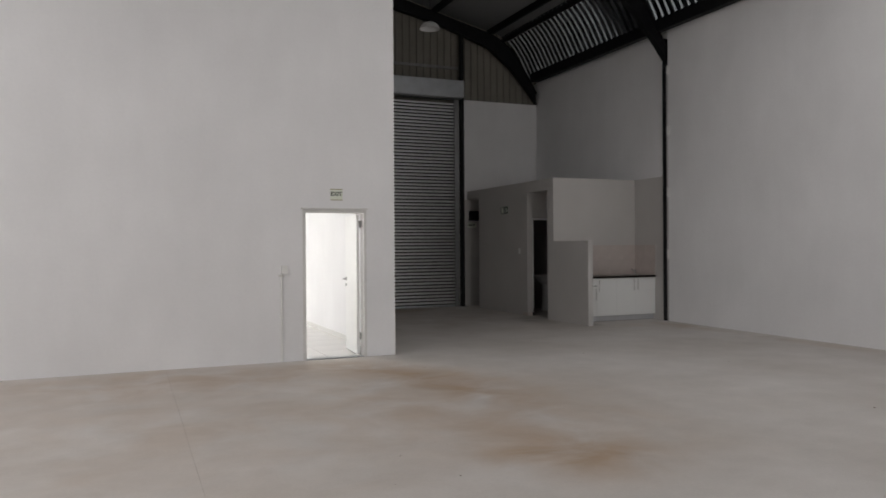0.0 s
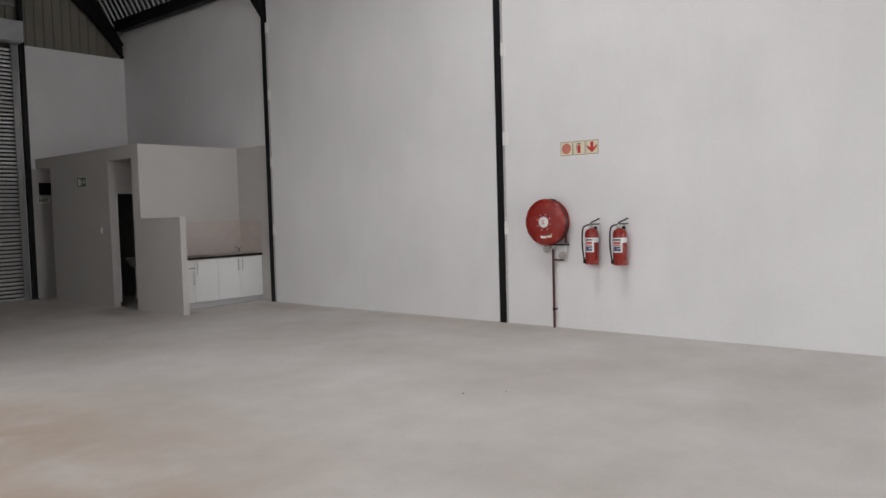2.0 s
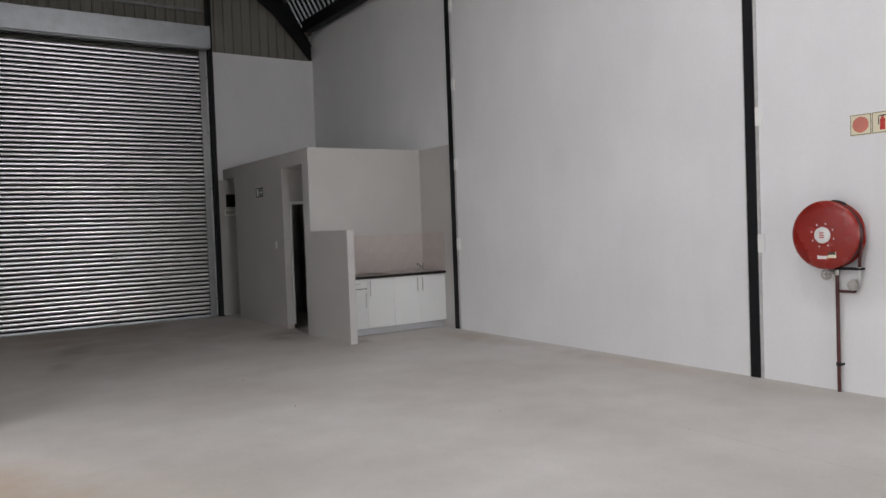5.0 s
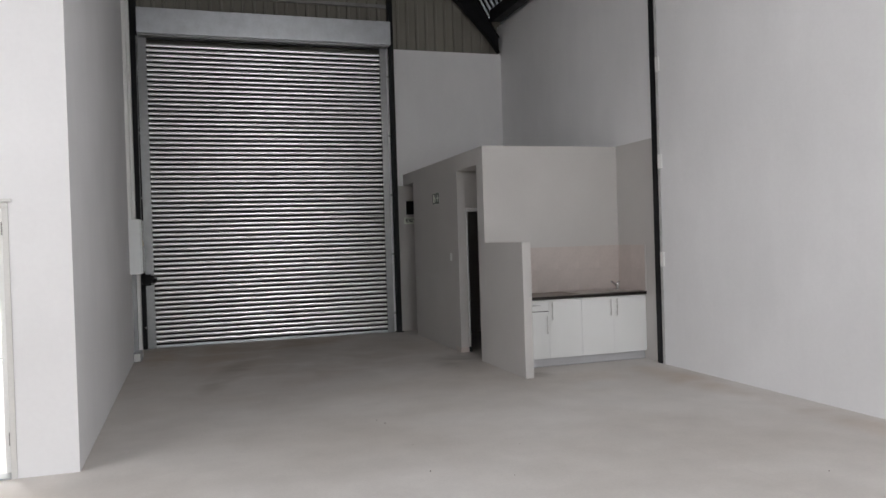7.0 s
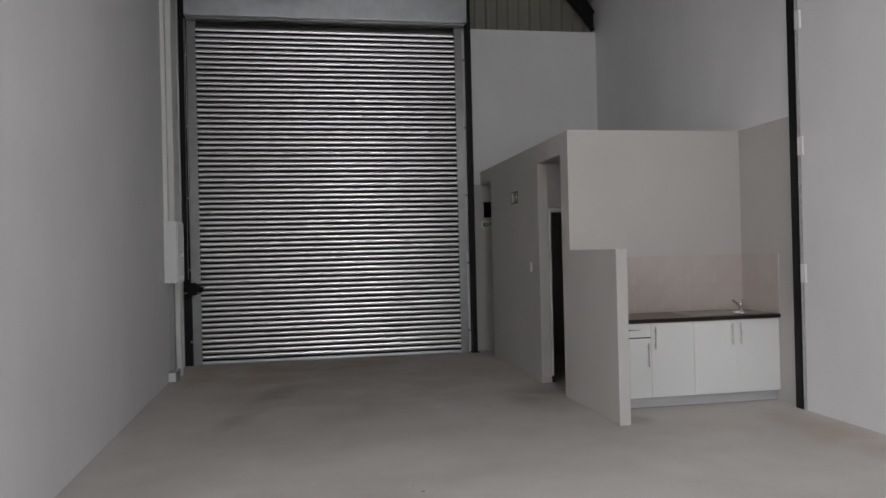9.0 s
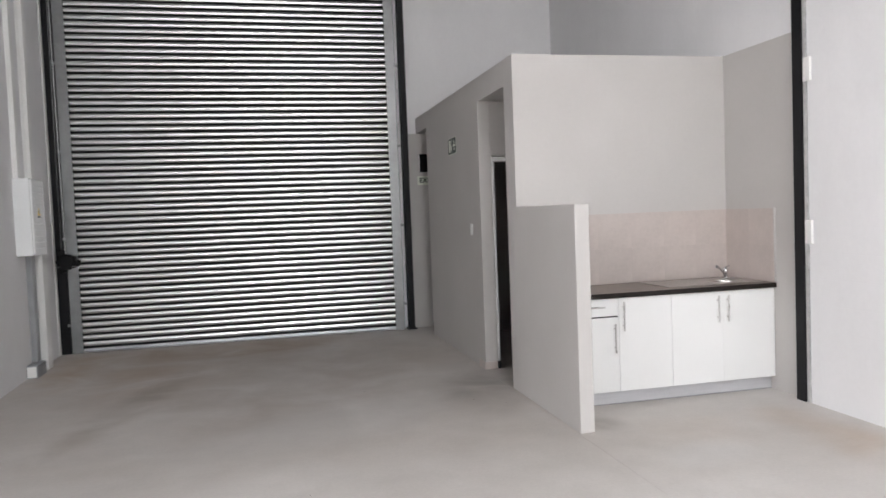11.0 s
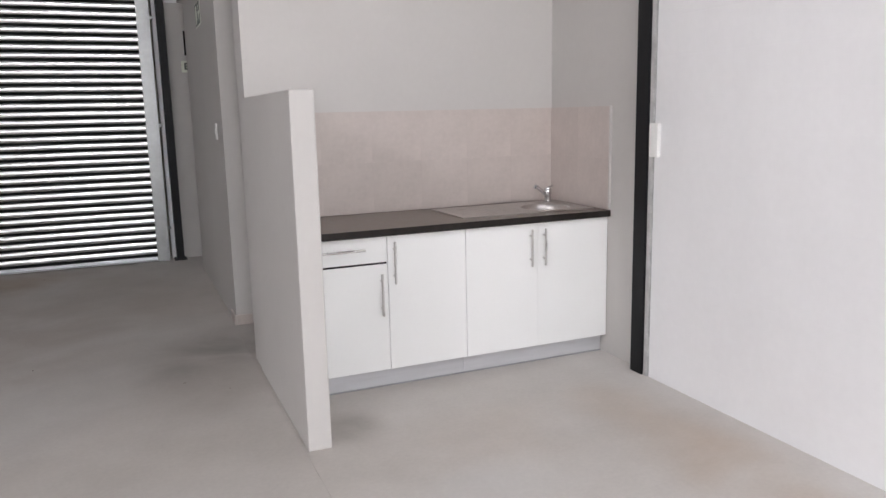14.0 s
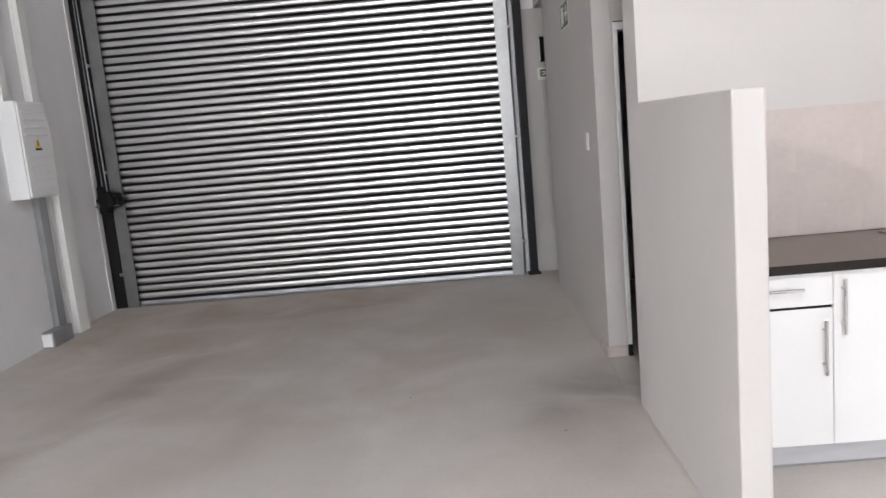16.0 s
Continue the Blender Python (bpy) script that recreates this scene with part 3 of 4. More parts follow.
def rafter(y, x_from):
    r = thing("steel_rafter", "black steel portal rafter with a curved haunch under the roof", "rafter", (0, y, 0), "portal frames")
    def clip(line):
        pts = [p for p in line if p[0] >= x_from]
        if x_from > RIDGE_X:
            pts = [(3.3, line[0][1] - 2.3 * 0.25)] + pts
        if x_from < RIDGE_X:
            pts = [(2 * RIDGE_X - x, z) for x, z in line[:0:-1]] + pts
        return pts
    upper, lower = clip(RAFTER_TOP), clip(RAFTER_FOOT)
    part("web", extrude_y(bmesh.new(), upper + lower[::-1], -0.02, 0.02), BLACK_STEEL, r)
    part("upper_flange", extrude_y(bmesh.new(), upper + [(x, z - 0.016) for x, z in upper[::-1]], -0.075, 0.075), BLACK_STEEL, r)
    part("lower_flange", extrude_y(bmesh.new(), lower + [(x, z + 0.016) for x, z in lower[::-1]], -0.075, 0.075), BLACK_STEEL, r)
    return r


for y in PORTALS:
    rafter(y, -10 if y < 9 else 3.0)
for x in (9.19, 8.73, 7.16, 5.6, 4.05):
    for xx, y1 in ((x, 17.4), (2 * RIDGE_X - x, 9.84)):
        z = roof_z(xx)
        pur = thing("purlin", "dark steel lipped purlin under the roof", "purlin", (xx, 0, z), "roof purlins")
        part("web", boxed(-0.03, -0.026, -6.0, y1, -0.17, -0.005), BLACK_STEEL, pur)
        part("top_flange", boxed(-0.026, 0.035, -6.0, y1, -0.009, -0.005), BLACK_STEEL, pur)
        part("bottom_flange", boxed(-0.026, 0.035, -6.0, y1, -0.17, -0.166), BLACK_STEEL, pur)
for x0, x1, y1 in ((9.86, 10.068, 17.11), (-8.068, -7.86, 9.84)):
    eave = thing("eave_beam", "black steel eave beam along the wall head", "beam", (0, 0, 0), "eave beams")
    part("beam", boxed(x0, x1, -6.0, y1, 5.905, 6.06, bevel=0.004), BLACK_STEEL, eave)
    part("lip", boxed(x0 - 0.012, x0, -6.0, y1, 5.87, 6.12), BLACK_STEEL, eave)
girt = thing("gable_girt", "grey steel girt across the gable cladding", "girt", (0, 17.36, 6.14))
part("rail", boxed(3.34, 7.84, -0.03, 0.03, -0.03, 0.03, bevel=0.004), GREY_STEEL, girt)
post = thing("gable_post", "black steel post beside the roller shutter", "post", (7.897, 17.22, 0))
part("shaft", boxed(-0.058, 0.020, -0.07, 0.075, 0, 7.2, bevel=0.003), BLACK_STEEL, post)
part("foot_plate", boxed(-0.085, 0.045, -0.1, 0.075, 0, 0.012), BLACK_STEEL, post)
post2 = thing("door_post", "black steel post at the shutter's edge", "post", (3.405, 17.22, 0))
part("shaft", boxed(-0.064, 0.052, -0.07, 0.075, 0, 7.9, bevel=0.003), BLACK_STEEL, post2)


def plaster_patch(y, z):
    p = thing("wall_tie", "white plastered tie block beside the steel column", "wall tie", (10.06, y, z), "wall ties beside the columns")
    part("block", boxed(-0.012, 0.012, -0.045, 0.028, -0.095, 0.09, bevel=0.006), WHITE_PLASTIC, p)


for y in (1.315, 6.596, 11.885):
    for z in (0.11, 1.36, 2.62, 3.87, 5.1)[1:]:
        plaster_patch(y, z)


# ---- roller shutter ----
DX0, DX1, PITCH = 3.585, 7.655, 0.083
shutter = thing("roller_shutter", "closed galvanised steel roller shutter with curved slats", "roller shutter", (0, 17.2, 0))


def slat_profile():
    """One convex slat over a narrow rolled interlock: (depth, height) pairs."""
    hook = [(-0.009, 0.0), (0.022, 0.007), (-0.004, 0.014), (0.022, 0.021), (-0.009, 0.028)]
    arc = [(-0.009 - 0.0080 * (1 - (i / 6 - 1) ** 2), 0.028 + 0.0275 * i / 6) for i in range(1, 12)]
    return hook + arc + [(-0.009, 0.083)]


bm = bmesh.new()
prof = slat_profile()
left = [bm.verts.new((DX0, d, h)) for d, h in prof]
right = [bm.verts.new((DX1, d, h)) for d, h in prof]
for i in range(len(prof) - 1):
    bm.faces.new((left[i], left[i + 1], right[i + 1], right[i]))
back = [bm.verts.new((DX0, 0.026, prof[0][1])), bm.verts.new((DX1, 0.026, prof[0][1])), bm.verts.new((DX0, 0.026, prof[-1][1])), bm.verts.new((DX1, 0.026, prof[-1][1]))]
bm.faces.new((back[0], back[1], back[3], back[2]))
# groove faces take the dark metal that paints in their shade
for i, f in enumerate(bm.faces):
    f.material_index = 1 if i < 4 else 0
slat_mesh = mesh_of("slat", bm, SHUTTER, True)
slat_mesh.materials.append(CURL_SHADE)
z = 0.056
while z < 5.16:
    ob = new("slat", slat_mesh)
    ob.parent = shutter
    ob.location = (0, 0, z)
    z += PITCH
part("bottom_bar", boxed(DX0 - 0.03, DX1 + 0.03, -0.022, 0.02, 0.004, 0.054, bevel=0.004), BOX_GALV, shutter, "galvanised bottom rail")
part("bottom_angle", boxed(DX0 - 0.02, DX1 + 0.02, -0.050, -0.023, 0.014, 0.022, bevel=0.002), GALV, shutter)
for x0, x1, out in ((3.468, 3.60, 1), (7.64, 7.768, -1)):
    bm = bmesh.new()
    box(bm, x0, x1, -0.052, -0.046, 0.002, 5.33)
    web = (x0, x0 + 0.006) if out > 0 else (x1 - 0.006, x1)
    box(bm, *web, -0.046, 0.06, 0.002, 5.33)
    box(bm, x0 + 0.006 if out > 0 else x0, x1 if out > 0 else x1 - 0.006, 0.035, 0.041, 0.002, 5.33)
    guide = part("guide_rail", bm, GALV, shutter, "galvanised guide channel")
    for zz in (0.35, 1.45, 2.55, 3.65, 4.75):
        b2 = bmesh.new()
        box(b2, *( (x0 - 0.035, x0 + 0.02) if out > 0 else (x1 - 0.02, x1 + 0.035)), -0.06, -0.053, zz, zz + 0.035, bevel=0.002)
        bolt_x = x0 - 0.012 if out > 0 else x1 + 0.012
        rod(b2, (bolt_x, -0.06, zz + 0.017), (bolt_x, -0.07, zz + 0.017), 0.011, 6)
        part("bracket", b2, GALV, guide)
bm = bmesh.new()
box(bm, 3.475, 7.80, -0.33, 0.09, 5.30, 5.72, bevel=0.008)
part("barrel_housing", bm, BOX_GALV, shutter, "galvanised sheet housing over the barrel")
part("housing_lip", boxed(3.50, 7.77, -0.26, -0.10, 5.276, 5.298, bevel=0.004), GALV, shutter)
chain_x = 3.43
gear = part("chain_hoist", boxed(3.40, 3.60, -0.22, -0.075, 1.105, 1.25, bevel=0.02), BLACK_RUBBER, shutter, "black chain gear locking bracket")
part("chain_plate", boxed(3.395, 3.47, -0.20, -0.072, 1.04, 1.33, bevel=0.012), BLACK_RUBBER, gear)
part("lock_pin", rod(bmesh.new(), (3.375, -0.228, 1.125), (3.625, -0.228, 1.125), 0.009, 10), GALV, gear, "bright steel locking pin", True)
part("cheek", boxed(3.43, 3.56, -0.245, -0.221, 1.09, 1.275, bevel=0.008), BLACK_RUBBER, gear)
part("cheek", boxed(3.585, 3.625, -0.235, -0.08, 1.12, 1.20, bevel=0.01), BLACK_RUBBER, gear)
part("chain_wheel", rod(bmesh.new(), (3.51, -0.21, 1.18), (3.51, -0.27, 1.18), 0.075, 20), BLACK_RUBBER, gear, "", True)
part("chain_pin", rod(bmesh.new(), (3.36, -0.15, 1.185), (3.65, -0.15, 1.185), 0.018, 12), BLACK_STEEL, gear)
for dx in (0.0, 0.045):
    part("hand_chain", rod(bmesh.new(), (chain_x + dx, -0.13, 1.2), (chain_x + dx * 0.3 + 0.02, -0.17, 5.28), 0.006, 6), GALV, shutter, "galvanised hand chain")


# ---- distribution board and cable ducts on the return wall ----
def wall_x(y):
    return 3.475 - (y - 9.99) * 0.145 / 7.308


DBY0, DBY1 = 15.56, 16.03
db = thing("distribution_board", "glossy white steel electrical distribution board on the wall", "distribution board", (wall_x(15.79), 15.79, 1.325))
part("case", boxed(-0.004, 0.165, DBY0 - 15.79, DBY1 - 15.79, 0, 0.825, bevel=0.006), DB_PAINT, db)
lid = part("door", boxed(0.166, 0.182, DBY0 - 15.775, DBY1 - 15.805, 0.015, 0.81, bevel=0.004), DB_PAINT, db, "glossy white hinged cover")
bm = bmesh.new()
a = [bm.verts.new(p) for p in ((0.1835, -0.045, 0.43), (0.1835, 0.045, 0.43), (0.1835, 0, 0.515))]
r = bmesh.ops.extrude_face_region(bm, geom=[bm.faces.new(a)])
bmesh.ops.translate(bm, verts=[v for v in r["geom"] if isinstance(v, bmesh.types.BMVert)], vec=(0.0015, 0, 0))
part("warning_triangle", bm, YELLOW, lid, "yellow triangular warning sticker")
part("warning_bolt", boxed(0.1851, 0.186, -0.008, 0.008, 0.445, 0.49), SIGN_DARK, lid)
part("warning_caption", boxed(0.1835, 0.185, -0.05, 0.05, 0.405, 0.425), SIGN_DARK, lid, "dark strip of small print")


for i in range(11):
    if i not in (5, 6):
        part("louvre", boxed(0.1825, 0.190, -0.17, 0.17, 0.07 + i * 0.066, 0.086 + i * 0.066, bevel=0.003), DB_PAINT, lid)


def duct(y, wide, deep, z0, z1, material, label, group):
    d = thing("cable_duct", label, "cable duct", (wall_x(y), y, z0), group)
    part("base", boxed(-0.001, deep * 0.35, -wide / 2 - 0.003, wide / 2 + 0.003, 0, z1 - z0), material, d)
    part("cover", boxed(deep * 0.35, deep, -wide / 2, wide / 2, 0, z1 - z0, bevel=0.004), material, d)


duct(15.66, 0.10, 0.05, 2.151, 7.6, WHITE_PLASTIC, "white plastic cable duct above the distribution board", "cable ducts")
duct(16.10, 0.12, 0.07, 2.151, 7.6, WHITE_PLASTIC, "white plastic cable duct above the distribution board", "cable ducts")
duct(15.93, 0.13, 0.06, 0.141, 1.324, GREY_TRUNK, "grey metal cable duct below the distribution board", "cable ducts")
duct(16.24, 0.19, 0.10, 0.0, 1.9, WHITE_PLASTIC, "white boxed cable duct down to the floor", "cable ducts")
boxfoot = thing("junction_box", "grey cable entry box at the foot of the duct", "junction box", (wall_x(15.78), 15.78, 0))
part("case", boxed(-0.001, 0.11, -0.13, 0.20, 0.0, 0.14, bevel=0.006), GREY_TRUNK, boxfoot)
part("cover", boxed(0.01, 0.10, -0.145, -0.131, 0.012, 0.128, bevel=0.003), WHITE_PLASTIC, boxfoot, "pale end cover")
edge = thing("corner_bead", "white steel strip down the return wall's end", "trim", (wall_x(17.10), 17.10, 0))
part("strip", boxed(-0.001, 0.014, -0.045, 0.03, 0.0, 6.2, bevel=0.003), WHITE_PLASTIC, edge)


# ---- office door ----
frame_ob = thing("door_frame", "pale steel frame of the office doorway", "door frame", (0, 9.843, 0))
part("jamb", boxed(DOOR_X0 + 0.001, DOOR_X0 + 0.042, -0.006, 0.146, 0, DOOR_TOP - 0.045, bevel=0.003), FRAME_GREY, frame_ob)
part("jamb", boxed(DOOR_X1 - 0.042, DOOR_X1 - 0.001, -0.006, 0.146, 0, DOOR_TOP - 0.045, bevel=0.003), FRAME_GREY, frame_ob)
part("head", boxed(DOOR_X0 + 0.001, DOOR_X1 - 0.001, -0.006, 0.146, DOOR_TOP - 0.044, DOOR_TOP - 0.001, bevel=0.003), FRAME_GREY, frame_ob)
part("drip_ledge", boxed(DOOR_X0 - 0.02, DOOR_X1 + 0.02, -0.022, -0.001, DOOR_TOP + 0.004, DOOR_TOP + 0.026, bevel=0.003), FRAME_GREY, frame_ob, "thin projecting ledge over the door")
part("sill", boxed(DOOR_X0 + 0.043, DOOR_X1 - 0.043, -0.004, 0.14, 0.0, 0.012, bevel=0.003), GREY_TRUNK, frame_ob)
door = thing("office_door", "white office door standing open into the room", "door", (DOOR_X1 - 0.065, 9.965, 0.012), turn=-4)
part("leaf", boxed(-0.042, -0.002, 0.01, 0.80, 0.006, 2.005, bevel=0.003), DOOR_WHITE, door)
for zz in (0.22, 1.82):
    bm = bmesh.new()
    rod(bm, (0.006, 0.0, zz), (0.006, 0.0, zz + 0.1), 0.011, 10)
    box(bm, -0.001, 0.004, -0.04, 0.05, zz, zz + 0.1)
    part("hinge", bm, GREY_STEEL, door, "steel butt hinge")
for sx in (-0.043, -0.001):
    out = -1 if sx < -0.02 else 1
    bm = bmesh.new()
    rod(bm, (sx - out * 0.001, 0.735, 1.06), (sx + out * 0.009, 0.735, 1.06), 0.026, 20)
    h = part("handle_rose", bm, GREY_STEEL, door, "satin steel lever rose", True)
    bm = bmesh.new()
    rod(bm, (sx + out * 0.009, 0.735, 1.06), (sx + out * 0.05, 0.735, 1.06), 0.009, 10)
    rod(bm, (sx + out * 0.05, 0.748, 1.06), (sx + out * 0.05, 0.62, 1.06), 0.0095, 10)
    part("lever", bm, GREY_STEEL, h)
    part("keyhole_rose", rod(bmesh.new(), (sx - out * 0.001, 0.735, 0.97), (sx + out * 0.008, 0.735, 0.97), 0.025, 20), GREY_STEEL, door, "satin steel keyhole rose", True)

# exit sign over the office door
sign = thing("exit_sign", "pale green plastic exit sign over the office door", "exit sign", (2.62, 9.843, 2.287), "exit signs")
part("plate", boxed(-0.087, 0.087, -0.006, -0.001, -0.08, 0.08, bevel=0.002), SIGN_GREEN, sign)
lettering("wording", "EXIT", 0.08, SIGN_DARK, sign, pose(0, -0.0065, 0.008, 90, 0, 0))
part("rim", boxed(-0.087, 0.087, -0.0075, -0.0062, -0.08, -0.070), SIGN_EDGE, sign)
part("rim", boxed(-0.087, 0.087, -0.0075, -0.0062, 0.070, 0.08), SIGN_EDGE, sign)

# dark extract grille high on the office's back wall
vent = thing("air_vent", "dark grey louvred air vent high on the office wall", "air vent", (0.82, 17.3, 2.42))
part("backing", boxed(-0.10, 0.10, -0.006, -0.001, -0.10, 0.10), BLACK_STEEL, vent)
for x0, x1, z0, z1 in ((-0.13, -0.10, -0.13, 0.13), (0.10, 0.13, -0.13, 0.13), (-0.0995, 0.0995, -0.13, -0.10), (-0.0995, 0.0995, 0.10, 0.13)):
    part("frame", boxed(x0, x1, -0.022, -0.001, z0, z1, bevel=0.002), VENT_GREY, vent)
for i in range(6):
    bm = boxed(-0.0995, 0.0995, -0.011, 0.011, -0.002, 0.002)
    bmesh.ops.transform(bm, verts=bm.verts[:], matrix=pose(0, -0.016, -0.083 + i * 0.033, 40, 0, 0))
    part("slat", bm, VENT_GREY, vent)

# surface conduit and socket beside the door
sock = thing("wall_socket", "white wall socket with conduit down to the floor", "wall socket", (1.85, 9.843, 0))
part("box", boxed(-0.01, 0.075, -0.045, -0.001, 1.20, 1.31, bevel=0.006), WHITE_PLASTIC, sock)
part("conduit", rod(bmesh.new(), (0, -0.013, 0.0), (0, -0.013, 1.2), 0.0125, 12), WHITE_PLASTIC, sock, "thin white conduit", True)
part("saddle", boxed(-0.028, 0.028, -0.028, -0.001, 0.6, 0.62, bevel=0.003), WHITE_PLASTIC, sock)
part("saddle", boxed(-0.04, 0.03, -0.03, -0.001, 1.155, 1.185, bevel=0.003), FRAME_GREY, sock)

# ---- washroom lobby ----
wf = thing("washroom_door_frame", "white-painted steel washroom door frame", "door frame", (0, 14.15, 0))
part("jamb", boxed(8.188, 8.214, -0.012, 0.12, 0.08, 2.115, bevel=0.003), DOOR_WHITE, wf)
part("jamb", boxed(8.957, 8.997, -0.012, 0.12, 0.08, 2.115, bevel=0.003), DOOR_WHITE, wf)
part("head", boxed(8.188, 8.997, -0.012, 0.12, 2.117, 2.163, bevel=0.003), DOOR_WHITE, wf)
for x0, x1 in ((8.187, 8.216), (8.955, 9.0)):
    part("foot", boxed(x0, x1, -0.014, 0.122, 0.0, 0.079, bevel=0.003), BLACK_STEEL, wf, "dark scuffed foot of the jamb")
sw = thing("light_switch", "white plastic light switch on the washroom wall", "light switch", (8.06, 14.50, 1.43))
part("plate", boxed(-0.010, -0.001, -0.038, 0.038, -0.06, 0.06, bevel=0.004), WHITE_PLASTIC, sw)
part("rocker", boxed(-0.015, -0.010, -0.012, 0.012, -0.02, 0.02, bevel=0.002), WHITE_PLASTIC, sw)


def picture_sign(name, label, y, z):
    s = thing(name, label, "safety sign", (8.06, y, z))
    part("plate", boxed(-0.005, -0.001, -0.19, 0.19, -0.095, 0.095, bevel=0.001), SIGN_GREEN, s)
    for y0 in (-0.185, 0.005):
        part("panel", boxed(-0.0065, -0.0052, y0 + 0.005, y0 + 0.175, -0.088, 0.088), SIGN_PRINT, s, "dark green printed panel")
    part("symbol", boxed(-0.008, -0.0067, 0.06, 0.14, -0.07, 0.07, bevel=0.0003), SIGN_GREEN, s, "pale door symbol")
    part("symbol", box(boxed(-0.008, -0.0067, 0.022, 0.052, -0.05, 0.03), -0.008, -0.0067, 0.028, 0.046, 0.04, 0.062), SIGN_GREEN, s, "pale upright symbol")
    bm = bmesh.new()
    box(bm, -0.008, -0.0067, -0.16, -0.05, -0.012, 0.012)
    box(bm, -0.008, -0.0067, -0.12, -0.09, -0.055, -0.013)
    box(bm, -0.008, -0.0067, -0.12, -0.09, 0.013, 0.06)
    part("symbol", bm, SIGN_GREEN, s, "pale arrow symbol")
    return s


picture_sign("direction_sign", "dark two-panel escape direction sign on the wall", 15.22, 2.375)
es = thing("exit_sign", "pale green exit sign in the rear lobby", "exit sign", (8.13, 17.285, 2.085), "exit signs")
part("plate", boxed(-0.075, 0.175, -0.006, -0.001, -0.062, 0.062, bevel=0.002), SIGN_GREEN, es)
lettering("wording", "EXIT", 0.095, SIGN_DARK, es, pose(0.05, -0.0065, 0.0, 90, 0, 0))
vent = thing("fanlight", "dark glass fanlight high in the rear lobby", "window", (0, 17.285, 2.33))
part("pane", boxed(8.10, 8.61, 0.002, 0.01, -0.12, 0.12), DARK_GLASS, vent)
part("surround", boxed(8.092, 8.618, -0.004, 0.001, -0.128, -0.115, bevel=0.002), BLACK_STEEL, vent)
part("surround", boxed(8.092, 8.618, -0.004, 0.001, 0.115, 0.128, bevel=0.002), BLACK_STEEL, vent)

# wash basin on the end wall of the dark washroom
basin = thing("wash_basin", "white ceramic wash basin on the dark washroom wall", "wash basin", (9.30, 15.2, 0.83))
oval = Matrix.Translation((-0.215, 0, 0)) @ Matrix.Diagonal((0.215, 0.27, 1, 1))
part("bowl", lathe(bmesh.new(), [(0, -0.20), (0.35, -0.19), (0.62, -0.14), (0.86, -0.05), (0.97, -0.015), (1.0, 0.0), (0.97, 0.012), (0.86, 0.008), (0.78, -0.02), (0.6, -0.10), (0.3, -0.135), (0, -0.14)], 40, oval), BASIN_WHITE, basin, "", True)
part("back_ledge", boxed(-0.10, -0.001, -0.23, 0.23, -0.06, 0.03, bevel=0.012), BASIN_WHITE, basin)
part("pedestal", lathe(bmesh.new(), [(0, -0.829), (0.10, -0.829), (0.095, -0.78), (0.07, -0.5), (0.075, -0.22), (0.09, -0.17), (0, -0.165)], 24, Matrix.Translation((-0.17, 0, 0))), BASIN_WHITE, basin, "tapering ceramic pedestal", True)
part("pillar_tap", tube(bmesh.new(), [(-0.06, 0, 0.03), (-0.06, 0, 0.09), (-0.09, 0, 0.105), (-0.13, 0, 0.09)], 0.011, 10), CHROME, basin, "chrome pillar tap", True)

# ---- kitchenette ----
FRONT = 12.37


def handle(parent, x, z, long, upright=True):
    bm = bmesh.new()
    h = long / 2
    ends = ((x, z - h), (x, z + h)) if upright else ((x - h, z), (x + h, z))
    rod(bm, (ends[0][0], FRONT - 0.032, ends[0][1]), (ends[1][0], FRONT - 0.032, ends[1][1]), 0.0072, 10)
    for s in (0.18, 0.82):
        px, pz = ends[0][0] + (ends[1][0] - ends[0][0]) * s, ends[0][1] + (ends[1][1] - ends[0][1]) * s
        rod(bm, (px, FRONT - 0.032, pz), (px, FRONT - 0.001, pz), 0.005, 8)
    return part("handle", bm, STAINLESS, parent, "brushed steel bar handle", True)


def unit(x0, x1, label):
    c = thing("base_cabinet", label, "kitchen cabinet", (0, 0, 0), "kitchenette base cabinets")
    part("carcass", boxed(x0 + 0.001, x1 - 0.001, FRONT + 0.022, 13.03, 0.112, 0.879), MELAMINE, c)
    return c


def front(parent, name, x0, x1, z0, z1, left=0.0015, right=0.0015):
    return part(name, boxed(x0 + left, x1 - right, FRONT, FRONT + 0.019, z0, z1, bevel=0.0012), MELAMINE, parent)


u = unit(8.166, 8.668, "white melamine base cabinet with one drawer over a door")
handle(front(u, "drawer_front", 8.166, 8.668, 0.734, 0.874), 8.415, 0.812, 0.24, False)
# Black strip added behind the drawer gap to stand for its shade.
part("gap_shade_strip", boxed(8.170, 8.664, FRONT + 0.006, FRONT + 0.0215, 0.712, 0.737), BLACK_RUBBER, u, "dark strip standing in for the shade under the drawer")
handle(front(u, "door", 8.166, 8.668, 0.118, 0.722), 8.626, 0.555, 0.235)
u = unit(8.668, 9.141, "white melamine base cabinet with a single door")
handle(front(u, "door", 8.668, 9.141, 0.118, 0.874), 8.704, 0.727, 0.235)
u = unit(9.141, 10.112, "white melamine sink base cabinet with two doors")
handle(front(u, "door", 9.141, 9.614, 0.118, 0.874, right=0.0003), 9.562, 0.732, 0.222)
handle(front(u, "door", 9.614, 10.112, 0.118, 0.874, left=0.0003), 9.653, 0.732, 0.222)
pl = thing("kitchen_plinth", "grey kick plinth under the kitchenette cabinets", "plinth", (0, 0, 0))
part("board", boxed(8.166, 9.1405, FRONT + 0.06, FRONT + 0.076, 0.001, 0.111, bevel=0.001), GREY_PLINTH, pl)
